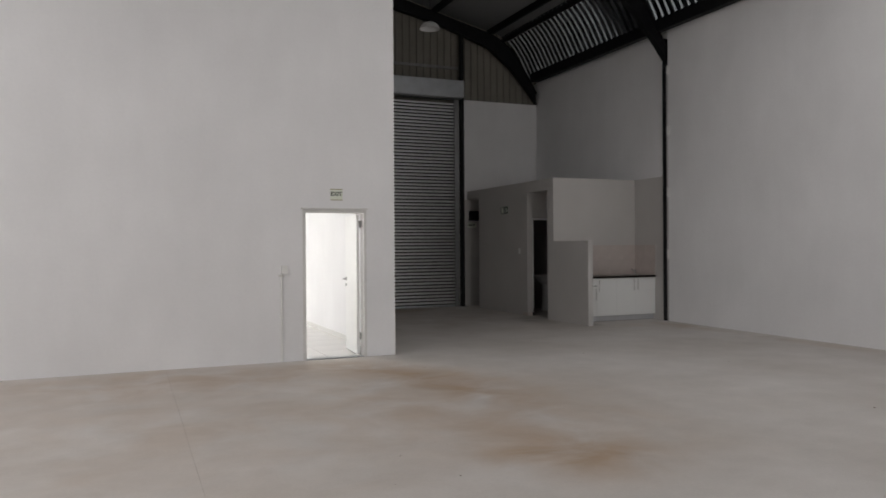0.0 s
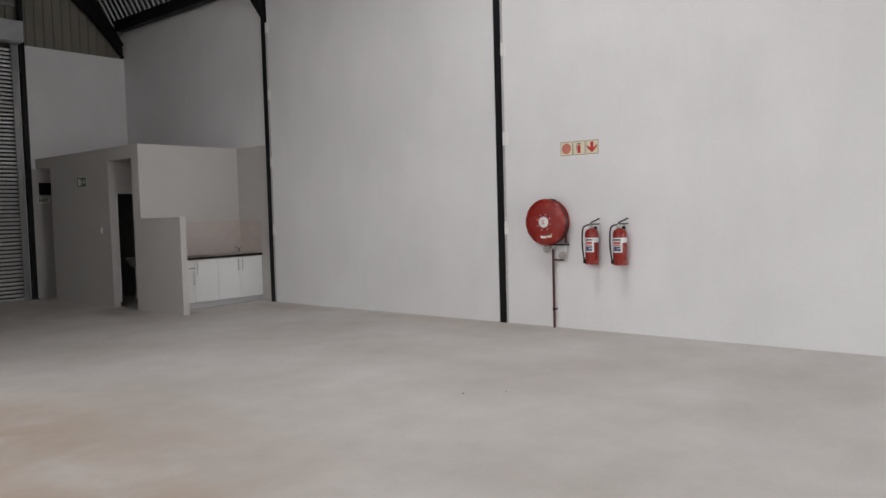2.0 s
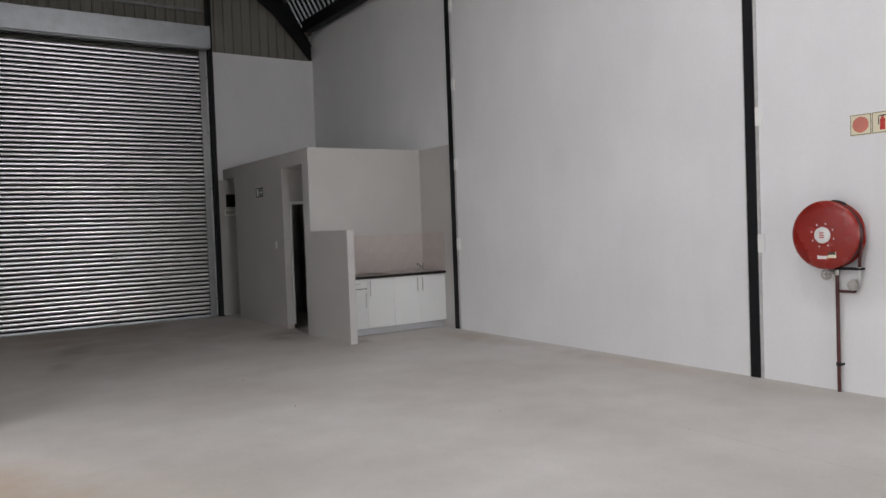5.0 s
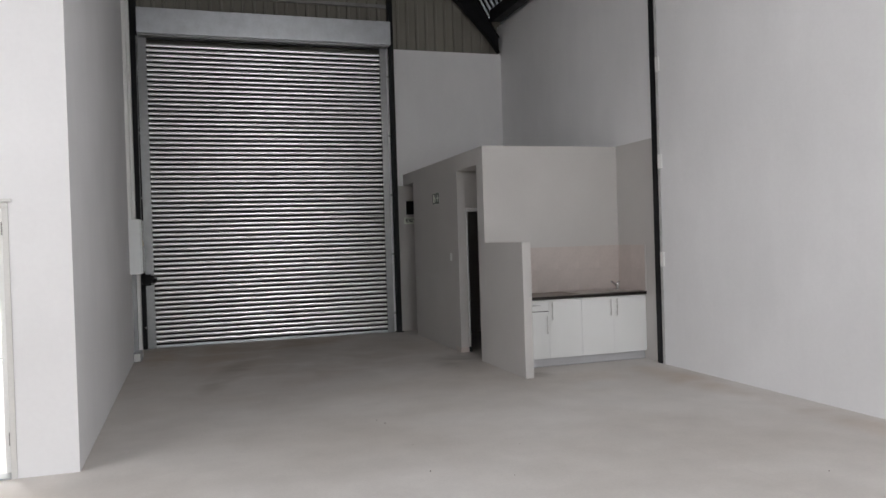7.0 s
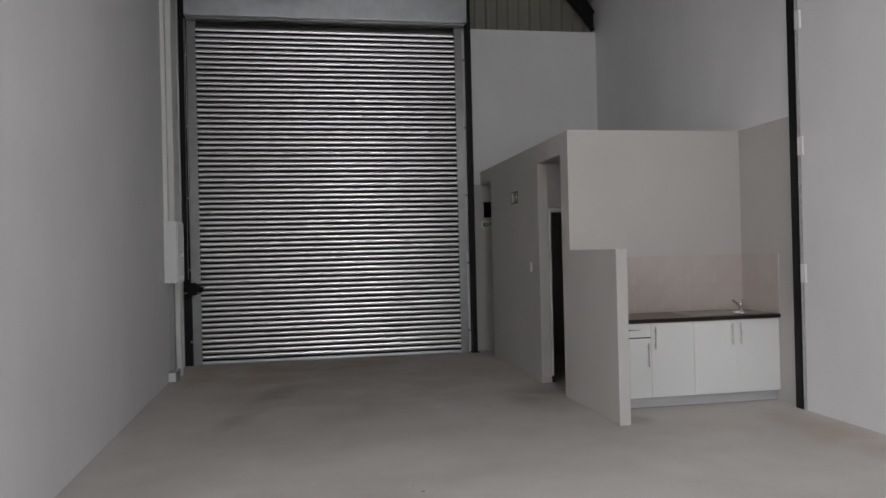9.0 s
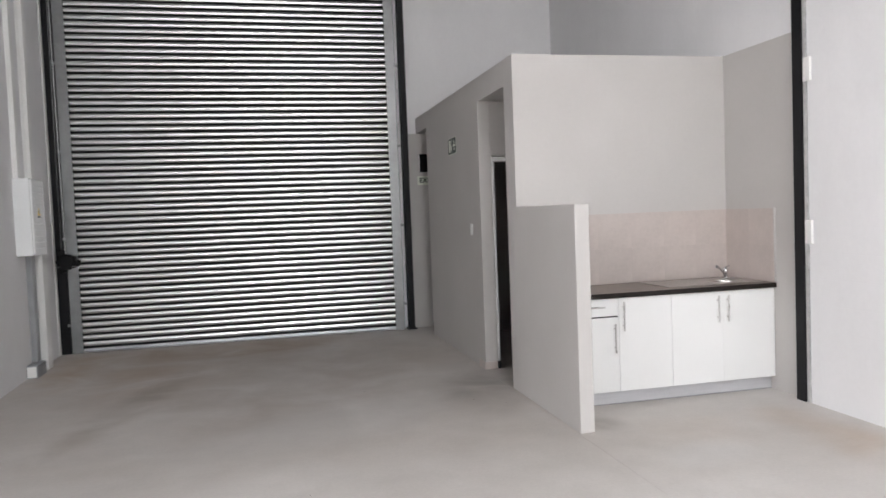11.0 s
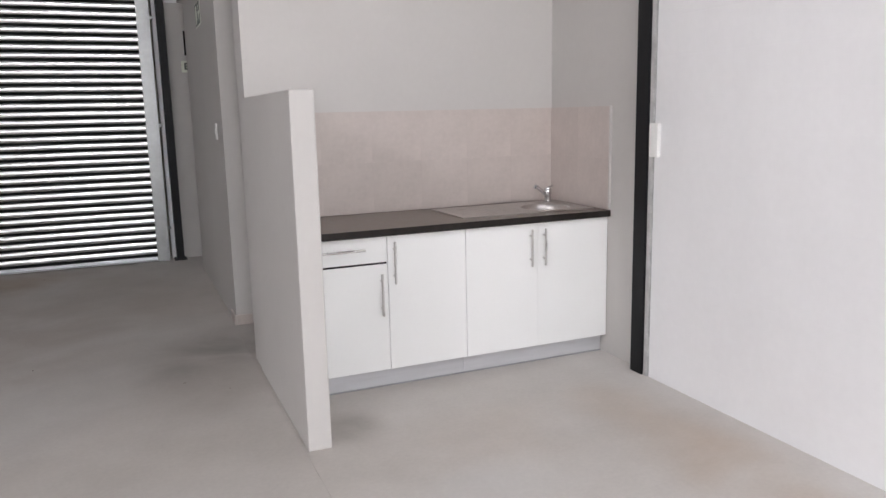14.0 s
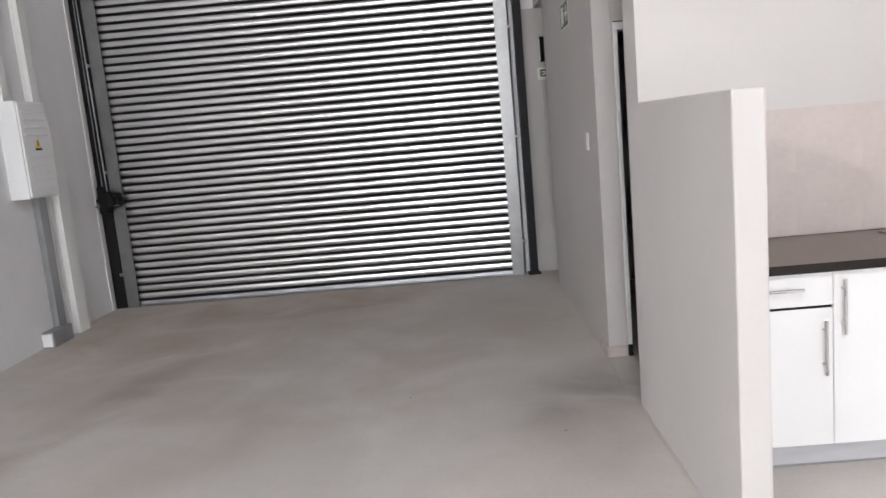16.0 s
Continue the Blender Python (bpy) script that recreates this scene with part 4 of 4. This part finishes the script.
part("board", boxed(9.1415, 10.112, FRONT + 0.06, FRONT + 0.076, 0.001, 0.111, bevel=0.001), GREY_PLINTH, pl)
part("seal_strip", boxed(8.166, 10.112, FRONT + 0.054, FRONT + 0.0595, 0.001, 0.008), GREY_TRUNK, pl, "thin grey floor seal")

# sink bowl cut through the worktop
BX0, BX1, BY0, BY1 = 9.67, 10.0, 12.49, 12.83
wt = thing("kitchen_worktop", "dark brown laminate worktop with rounded front edge", "worktop", (0, 0, 0))
bm = bmesh.new()
box(bm, 8.166, BX0 - 0.001, FRONT - 0.022, 13.03, 0.881, 0.919)
box(bm, BX1 + 0.001, 10.114, FRONT - 0.022, 13.03, 0.881, 0.919)
box(bm, BX0 - 0.001, BX1 + 0.001, FRONT - 0.022, BY0 - 0.001, 0.881, 0.919)
box(bm, BX0 - 0.001, BX1 + 0.001, BY1 + 0.001, 13.03, 0.881, 0.919)
bmesh.ops.remove_doubles(bm, verts=bm.verts[:], dist=0.0002)
part("slab", bm, WORKTOP_TOP, wt)
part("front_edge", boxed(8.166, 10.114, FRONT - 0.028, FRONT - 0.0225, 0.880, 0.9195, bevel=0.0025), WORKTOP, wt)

sink = thing("kitchen_sink", "stainless steel inset sink with drainer and round bowl", "sink", (0, 0, 0.92))
SX0, SX1, SY0, SY1 = 9.17, 10.07, 12.46, 12.95
bm = bmesh.new()
cx, cy, rad = (BX0 + BX1) / 2, (BY0 + BY1) / 2, 0.158
ring = []
for i in range(48):
    a = 2 * math.pi * i / 48
    ring.append((cx + rad * math.cos(a), cy + rad * math.sin(a)))
inner = [bm.verts.new((x, y, 0.006)) for x, y in ring]
outer = []
for i in range(48):
    a = 2 * math.pi * i / 48
    d = Vector((math.cos(a), math.sin(a)))
    k = min((0.165 / abs(d.x)) if abs(d.x) > 1e-6 else 9, (0.17 / abs(d.y)) if abs(d.y) > 1e-6 else 9)
    outer.append(bm.verts.new((cx + d.x * k, cy + d.y * k, 0.006)))
for i in range(48):
    j = (i + 1) % 48
    bm.faces.new((inner[i], inner[j], outer[j], outer[i]))
last = inner
for r, zz in ((0.152, 0.0), (0.148, -0.02), (0.14, -0.12), (0.12, -0.145), (0.03, -0.15)):
    nxt = [bm.verts.new((cx + r * math.cos(2 * math.pi * i / 48), cy + r * math.sin(2 * math.pi * i / 48), zz)) for i in range(48)]
    for i in range(48):
        j = (i + 1) % 48
        bm.faces.new((last[i], last[j], nxt[j], nxt[i]))
    last = nxt
bm.faces.new(last[::-1])
bowl = part("bowl", bm, SINK_STEEL, sink, "round pressed steel bowl", True)
part("waste", rod(bmesh.new(), (cx, cy, -0.149), (cx, cy, -0.143), 0.035, 20), CHROME, bowl)
bm = bmesh.new()
box(bm, SX0, cx - 0.166, SY0, SY1, 0.0, 0.0065)
box(bm, cx + 0.166, SX1, SY0, SY1, 0.0, 0.0065)
box(bm, cx - 0.166, cx + 0.166, SY0, cy - 0.171, 0.0, 0.0065)
box(bm, cx - 0.166, cx + 0.166, cy + 0.171, SY1, 0.0, 0.0065)
part("rim", bm, SINK_STEEL, sink)
for i in range(7):
    part("drainer_rib", boxed(SX0 + 0.05, cx - 0.20, SY0 + 0.07 + i * 0.05, SY0 + 0.082 + i * 0.05, 0.0064, 0.0078, bevel=0.0006), SINK_STEEL, sink)

tap = thing("mixer_tap", "chrome single-lever mixer tap on the sink", "tap", (9.99, 12.885, 0.9265))
part("base", lathe(bmesh.new(), [(0, 0), (0.027, 0), (0.027, 0.005), (0.021, 0.01), (0.020, 0.05), (0.023, 0.062), (0.023, 0.085), (0.018, 0.098), (0, 0.10)], 24), CHROME, tap, "", True)
part("spout", tube(bmesh.new(), [(0, -0.008, 0.028), (-0.025, -0.012, 0.055), (-0.064, -0.018, 0.094), (-0.092, -0.022, 0.116)], 0.010, 12), CHROME, tap, "", True)
part("aerator", rod(bmesh.new(), (-0.102, -0.024, 0.100), (-0.092, -0.022, 0.124), 0.0135, 14), CHROME, tap, "", True)
part("lever", tube(bmesh.new(), [(0, 0.004, 0.095), (0.006, -0.004, 0.106), (0.008, -0.022, 0.113), (0.006, -0.045, 0.117)], 0.008, 10), CHROME, tap, "", True)
tap.scale = (1.1, 1.1, 0.95)

splash = thing("tiled_splashback", "beige ceramic tile splashback behind the worktop", "splashback", (0, 0, 0))
part("grout_bed", boxed(8.166, 10.114, 13.0252, 13.0395, 0.921, 1.548), GROUT, splash)
part("grout_bed", boxed(10.1007, 10.1145, 12.357, 13.03, 0.921, 1.548), GROUT, splash)
part("edge_trim", boxed(10.099, 10.1145, 12.344, 12.356, 0.921, 1.552, bevel=0.002), PLASTER, splash, "pale tile edge trim")
tw, th, gap = 0.324, 0.312, 0.0008
tile_full = mesh_of("tile", boxed(0, tw - gap, -0.0065, 0, 0, th - gap, bevel=0.0004), TILE)
for row in range(2):
    for i in range(6):
        ob = new("tile", tile_full)
        ob.parent = splash
        ob.location = (8.167 + i * (tw + 0.0002), 13.031, 0.9225 + row * th)
side_tile = mesh_of("tile", boxed(-0.0065, 0, 0, 0.333 - gap, 0, th - gap, bevel=0.0004), TILE)
for row in range(2):
    for i in range(2):
        ob = new("tile", side_tile)
        ob.parent = splash
        ob.location = (10.1065, 12.357 + i * 0.334, 0.9225 + row * th)


# ---- fire point on the right-hand wall ----
WX = 10.07
reel = thing("fire_hose_reel", "red fire hose reel on the white wall", "hose reel", (WX, 5.845, 1.438))
ROT = pose(0, 0, 0, 0, -90, 0) @ Matrix.Diagonal((1.05, 1.05, 1.08, 1))
drum = part("drum", lathe(bmesh.new(), [(0, 0.205), (0.10, 0.205), (0.22, 0.198), (0.272, 0.188), (0.290, 0.178), (0.296, 0.165), (0.290, 0.155), (0.270, 0.15), (0.262, 0.145), (0.262, 0.075), (0.285, 0.07), (0.292, 0.06), (0.285, 0.05), (0, 0.05)], 56, ROT), RED, reel, "red pressed-steel drum", True)
hub = part("hub", lathe(bmesh.new(), [(0, 0.222), (0.05, 0.222), (0.068, 0.214), (0.072, 0.200), (0.07, 0.195)], 32, ROT), LABEL_WHITE, drum, "pale round hub cap", True)
for i in range(3):
    part("print_bar", boxed(-0.2414, -0.2400, -0.025, 0.02, -0.024 + i * 0.02, -0.014 + i * 0.02), LABEL_RED, hub)
for i in range(8):
    a = 2 * math.pi * i / 8 + 0.3
    part("rivet", lathe(bmesh.new(), [(0, 0.2085), (0.006, 0.207), (0.008, 0.203)], 10, Matrix.Translation((0, 0.105 * math.cos(a), 0.105 * math.sin(a))) @ ROT), LABEL_WHITE, drum)
part("maker_label", boxed(-0.2165, -0.2122, -0.035, 0.055, -0.215, -0.155, bevel=0.001), LABEL_WHITE, drum, "cream printed label")
part("maker_label", boxed(-0.2165, -0.2122, -0.118, -0.040, -0.205, -0.15, bevel=0.001), CREAM_SIGN, drum, "cream printed label with a dark bar")
part("print_bar", boxed(-0.2187, -0.2168, -0.112, -0.046, -0.175, -0.155), SIGN_DARK, drum)
hose = part("hose", lathe(bmesh.new(), [(0.275, 0.082), (0.283, 0.09), (0.275, 0.098), (0.283, 0.108), (0.275, 0.117), (0.283, 0.127), (0.275, 0.136)], 56, ROT), RED_PIPE, reel, "wound dark red hose", True)
part("hose_end", tube(bmesh.new(), [(-0.11, -0.275, 0.05), (-0.11, -0.285, -0.08), (-0.10, -0.265, -0.2), (-0.08, -0.25, -0.3)], 0.014, 10), RED_PIPE, reel, "hose tail hanging to the nozzle", True)
bm = bmesh.new()
box(bm, -0.05, -0.001, -0.03, 0.03, -0.30, 0.30, bevel=0.003)
part("wall_bracket", bm, BLACK_STEEL, reel)
part("top_arm", tube(bmesh.new(), [(-0.02, 0.02, 0.30), (-0.10, -0.04, 0.305), (-0.17, -0.14, 0.292), (-0.18, -0.19, 0.27)], 0.010, 8), BLACK_STEEL, reel, "black guide arm", True)
part("lower_arm", boxed(-0.12, -0.02, -0.27, 0.0, -0.316, -0.298, bevel=0.003), BLACK_STEEL, reel)
part("nozzle", rod(bmesh.new(), (-0.08, -0.25, -0.29), (-0.08, -0.25, -0.40), 0.017, 12, 0.011), WHITE_PLASTIC, reel, "pale plastic nozzle", True)
part("riser_pipe", rod(bmesh.new(), (-0.045, -0.03, -1.438), (-0.045, -0.03, -0.36), 0.0165, 14), RED_PIPE, reel, "dark red steel riser", True)
part("riser_collar", rod(bmesh.new(), (-0.045, -0.03, -1.20), (-0.045, -0.03, -1.17), 0.023, 12), BLACK_STEEL, reel, "", True)
part("pipe_clip", boxed(-0.04, -0.001, -0.06, -0.047, -1.195, -1.175), BLACK_STEEL, reel)
bm = bmesh.new()
rod(bm, (-0.045, -0.03, -0.37), (-0.045, -0.03, -0.30), 0.022, 12)
rod(bm, (-0.045, -0.03, -0.345), (-0.045, 0.03, -0.345), 0.018, 12)
valve = part("stop_valve", bm, BRASS, reel, "dull plated stop valve", True)
wheel = lathe(bmesh.new(), [(0.034, 0.0), (0.040, -0.006), (0.050, -0.006), (0.055, 0.0), (0.050, 0.006), (0.040, 0.006), (0.034, 0.0)], 28, pose(-0.06, 0.062, -0.365, 0, -90, 0))
box(wheel, -0.064, -0.056, 0.022, 0.102, -0.371, -0.359)
box(wheel, -0.064, -0.056, 0.056, 0.068, -0.404, -0.326)
part("valve_wheel", wheel, BRASS, valve, "round spoked valve wheel", True)
bm = bmesh.new()
rod(bm, (-0.045, -0.03, -0.515), (-0.045, -0.19, -0.515), 0.012, 10)
rod(bm, (-0.045, -0.19, -0.515), (-0.045, -0.19, -0.42), 0.012, 10)
part("branch_pipe", bm, RED_PIPE, reel, "", True)
bm = bmesh.new()
rod(bm, (-0.05, -0.19, -0.47), (-0.05, -0.19, -0.40), 0.024, 12)
rod(bm, (-0.085, -0.185, -0.455), (-0.05, -0.185, -0.455), 0.047, 20)
part("pressure_valve", bm, BRASS, reel, "dull plated valve with round face", True)


def extinguisher(y):
    e = thing("fire_extinguisher", "red dry-powder fire extinguisher hung on the wall", "fire extinguisher", (WX - 0.11, y, 0.885), "fire extinguishers")
    cyl = part("cylinder", lathe(bmesh.new(), [(0, 0.004), (0.062, 0.0), (0.078, 0.006), (0.083, 0.02), (0.083, 0.375), (0.078, 0.405), (0.06, 0.432), (0.035, 0.448), (0.028, 0.452), (0, 0.452)], 36), RED, e, "", True)
    part("foot_ring", lathe(bmesh.new(), [(0.084, 0.0), (0.085, 0.012), (0.082, 0.018)], 36), RED, cyl, "", True)
    part("neck", lathe(bmesh.new(), [(0.026, 0.452), (0.028, 0.47), (0.02, 0.475), (0.02, 0.50), (0, 0.50)], 20), BRASS, e, "dull metal valve head", True)
    bm = bmesh.new()
    box(bm, -0.014, 0.014, -0.105, 0.025, 0.496, 0.510, bevel=0.003)
    part("lower_grip", bm, BLACK_STEEL, e)
    bm = bmesh.new()
    box(bm, -0.013, 0.013, -0.12, 0.012, -0.007, 0.007, bevel=0.003)
    bmesh.ops.transform(bm, verts=bm.verts[:], matrix=Matrix.Translation((0, 0.005, 0.522)) @ pose(0, 0, 0, -24, 0, 0))
    part("squeeze_lever", bm, BLACK_STEEL, e)
    part("gauge", rod(bmesh.new(), (-0.02, 0, 0.483), (-0.034, 0, 0.483), 0.015, 14), CHROME, e, "", True)
    part("discharge_hose", tube(bmesh.new(), [(0, 0.018, 0.485), (-0.01, 0.06, 0.49), (-0.02, 0.105, 0.455), (-0.025, 0.118, 0.36), (-0.03, 0.115, 0.22), (-0.035, 0.098, 0.10), (-0.035, 0.09, 0.07)], 0.0095, 10), BLACK_RUBBER, e, "black rubber discharge hose", True)
    part("horn", rod(bmesh.new(), (-0.035, 0.091, 0.075), (-0.035, 0.088, 0.01), 0.011, 10, 0.015), BLACK_RUBBER, e, "", True)
    part("wall_hook", boxed(0.08, 0.109, -0.02, 0.02, 0.40, 0.47, bevel=0.003), BLACK_STEEL, e)

    def wrap(z0, z1, a0, a1, r=0.0836):
        bm = bmesh.new()
        rows = []
        for zz in (z0, z1):
            rows.append([bm.verts.new((r * math.cos(radians(a0 + (a1 - a0) * i / 16)), r * math.sin(radians(a0 + (a1 - a0) * i / 16)), zz)) for i in range(17)])
        for i in range(16):
            bm.faces.new((rows[0][i], rows[0][i + 1], rows[1][i + 1], rows[1][i]))
        return bm

    lab = part("label", wrap(0.155, 0.335, 140, 225), LABEL_WHITE, cyl, "white printed instruction label", True)
    part("band", wrap(0.275, 0.335, 225, 300), LABEL_WHITE, cyl, "white label band", True)
    for z0, z1, a0, a1, mm in ((0.30, 0.318, 148, 212, SIGN_DARK), (0.255, 0.285, 150, 208, LABEL_RED), (0.235, 0.248, 150, 208, LABEL_RED), (0.17, 0.228, 150, 182, LABEL_BLUE), (0.17, 0.20, 184, 210, LABEL_BLUE), (0.208, 0.228, 184, 210, LABEL_BLUE)):
        part("print_bar", wrap(z0, z1, a0, a1, 0.0841), mm, lab, "", True)
    return e


ext = extinguisher(5.19)
ext.scale = (1.06, 1.06, 1.03)
copy_thing(ext, pose(WX - 0.11, 4.795, 0.885))


def fire_sign(y, label):
    s = thing("fire_sign", label, "safety sign", (WX, y, 2.405), "fire point signs")
    part("plate", boxed(-0.004, -0.001, -0.091, 0.091, -0.091, 0.091, bevel=0.001), SIGN_EDGE, s)
    part("face", boxed(-0.0055, -0.0041, -0.083, 0.083, -0.083, 0.083), CREAM_SIGN, s, "cream luminous face")
    return s


s = fire_sign(5.60, "square cream fire sign with a faded red disc")
part("disc", lathe(bmesh.new(), [(0, 0.0072), (0.066, 0.0072), (0.067, 0.0057)], 40, ROT), SIGN_PINK, s)
s = fire_sign(5.412, "square cream fire sign with a red extinguisher symbol")
part("symbol", box(boxed(-0.0072, -0.0057, -0.022, 0.022, -0.065, 0.03), -0.0072, -0.0057, -0.012, 0.012, 0.031, 0.05), SIGN_RED, s)
part("symbol_lever", box(boxed(-0.0072, -0.0057, -0.03, 0.03, 0.052, 0.063), -0.0072, -0.0057, 0.031, 0.038, -0.02, 0.05), SIGN_DARK, s)
s = fire_sign(5.222, "square cream fire sign with a red downward arrow")
bm = bmesh.new()
pts = [(-0.07, -0.005), (0.0, -0.07), (0.07, -0.005), (0.07, 0.03), (0.022, -0.012), (0.022, 0.068), (-0.022, 0.068), (-0.022, -0.012), (-0.07, 0.03)]
a = [bm.verts.new((-0.0072, y, z)) for y, z in pts]
b = [bm.verts.new((-0.0057, y, z)) for y, z in pts]
bm.faces.new(a)
bm.faces.new(b[::-1])
for i in range(len(a)):
    j = (i + 1) % len(a)
    bm.faces.new((a[i], b[i], b[j], a[j]))
part("arrow", bm, SIGN_RED, s)

# ---- pendant high-bay lamp under the roof ----
lamp = thing("highbay_lamp", "white industrial high-bay lamp hung under the roof", "ceiling lamp", (5.92, 14.5, 6.19))
part("housing", lathe(bmesh.new(), [(0, 0.155), (0.07, 0.15), (0.14, 0.12), (0.195, 0.06), (0.215, 0.0), (0.205, 0.0), (0.185, 0.055), (0.13, 0.11), (0, 0.135)], 36), LAMP_WHITE, lamp, "white pressed reflector", True)
part("suspension", rod(bmesh.new(), (0, 0, 0.15), (0, 0, 1.75), 0.006, 8), BLACK_STEEL, lamp)
part("lamp_tube", rod(bmesh.new(), (0, 0, 0.12), (0, 0, 0.03), 0.03, 12), WHITE_PLASTIC, lamp, "unlit lamp", True)

# ---- office floor tiles and warehouse slabs ----
base = structure("floor", boxed(-8.07, 10.21, -6.0, 17.52, -0.25, -0.02), JOINT, "floor bed under the slabs", "floor")
cuts = [-8.07, -7.3, -3.47, 0.367, 8.04, 10.21]
for a, b in zip(cuts, cuts[1:]):
    for y0, y1 in ((-6.0, 9.842), (9.842, 17.52)):
        if b < 1 and y0 > 5:
            continue
        x0, x1 = a + 0.0008, b - 0.0008
        if y0 > 5:
            x0 = max(x0, 3.33) if a < 3 else x0
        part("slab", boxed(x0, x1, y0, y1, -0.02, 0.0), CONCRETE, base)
ofl = structure("floor_office", boxed(-3.47, 3.329, 9.992, 17.298, -0.02, -0.008), GROUT, "grouted bed of the office floor", "floor")
otile = mesh_of("tile", boxed(0, 0.597, 0, 0.597, -0.008, 0.0, bevel=0.001), OFFICE_TILE)
for i in range(11):
    for j in range(12):
        ob = new("tile", otile)
        ob.parent = ofl
        ob.location = (-3.46 + i * 0.6, 9.995 + j * 0.6, 0)
cut_tile = mesh_of("tile", boxed(0, 0.186, 0, 0.597, -0.008, 0.0, bevel=0.001), OFFICE_TILE)
for j in range(12):
    ob = new("tile", cut_tile)
    ob.parent = ofl
    ob.location = (3.14, 9.995 + j * 0.6, 0)

# grit and paint flecks on the slab
bm = bmesh.new()
rng = random.Random(7)
spots = [(6.446, 4.587, 0.018), (7.52, 4.37, 0.010), (4.935, 2.08, 0.012), (5.99, 10.34, 0.015), (1.79, 4.90, 0.009), (7.6, 13.0, 0.010)]
for x, y, r in spots:
    m = Matrix.Translation((x, y, r * 0.2)) @ pose(0, 0, 0, 0, 0, rng.uniform(0, 180)) @ Matrix.Diagonal((r, r * rng.uniform(0.5, 0.9), r * 0.25, 1))
    bmesh.ops.create_icosphere(bm, subdivisions=1, radius=1.0, matrix=m)
for i in range(24):
    x, y, r = rng.uniform(1.0, 9.6), rng.uniform(3.5, 16.8), rng.uniform(0.002, 0.006)
    if (x < 3.7 and y > 9.5) or (x > 7.9 and y > 11.6):
        continue
    bmesh.ops.create_icosphere(bm, subdivisions=1, radius=r, matrix=Matrix.Translation((x, y, r * 0.3)))
grit = new("floor_grit", mesh_of("floor_grit", bm, GRIT))
tagged(grit, "brown grit and dirt flecks on the concrete floor", "debris", kind="stuff")
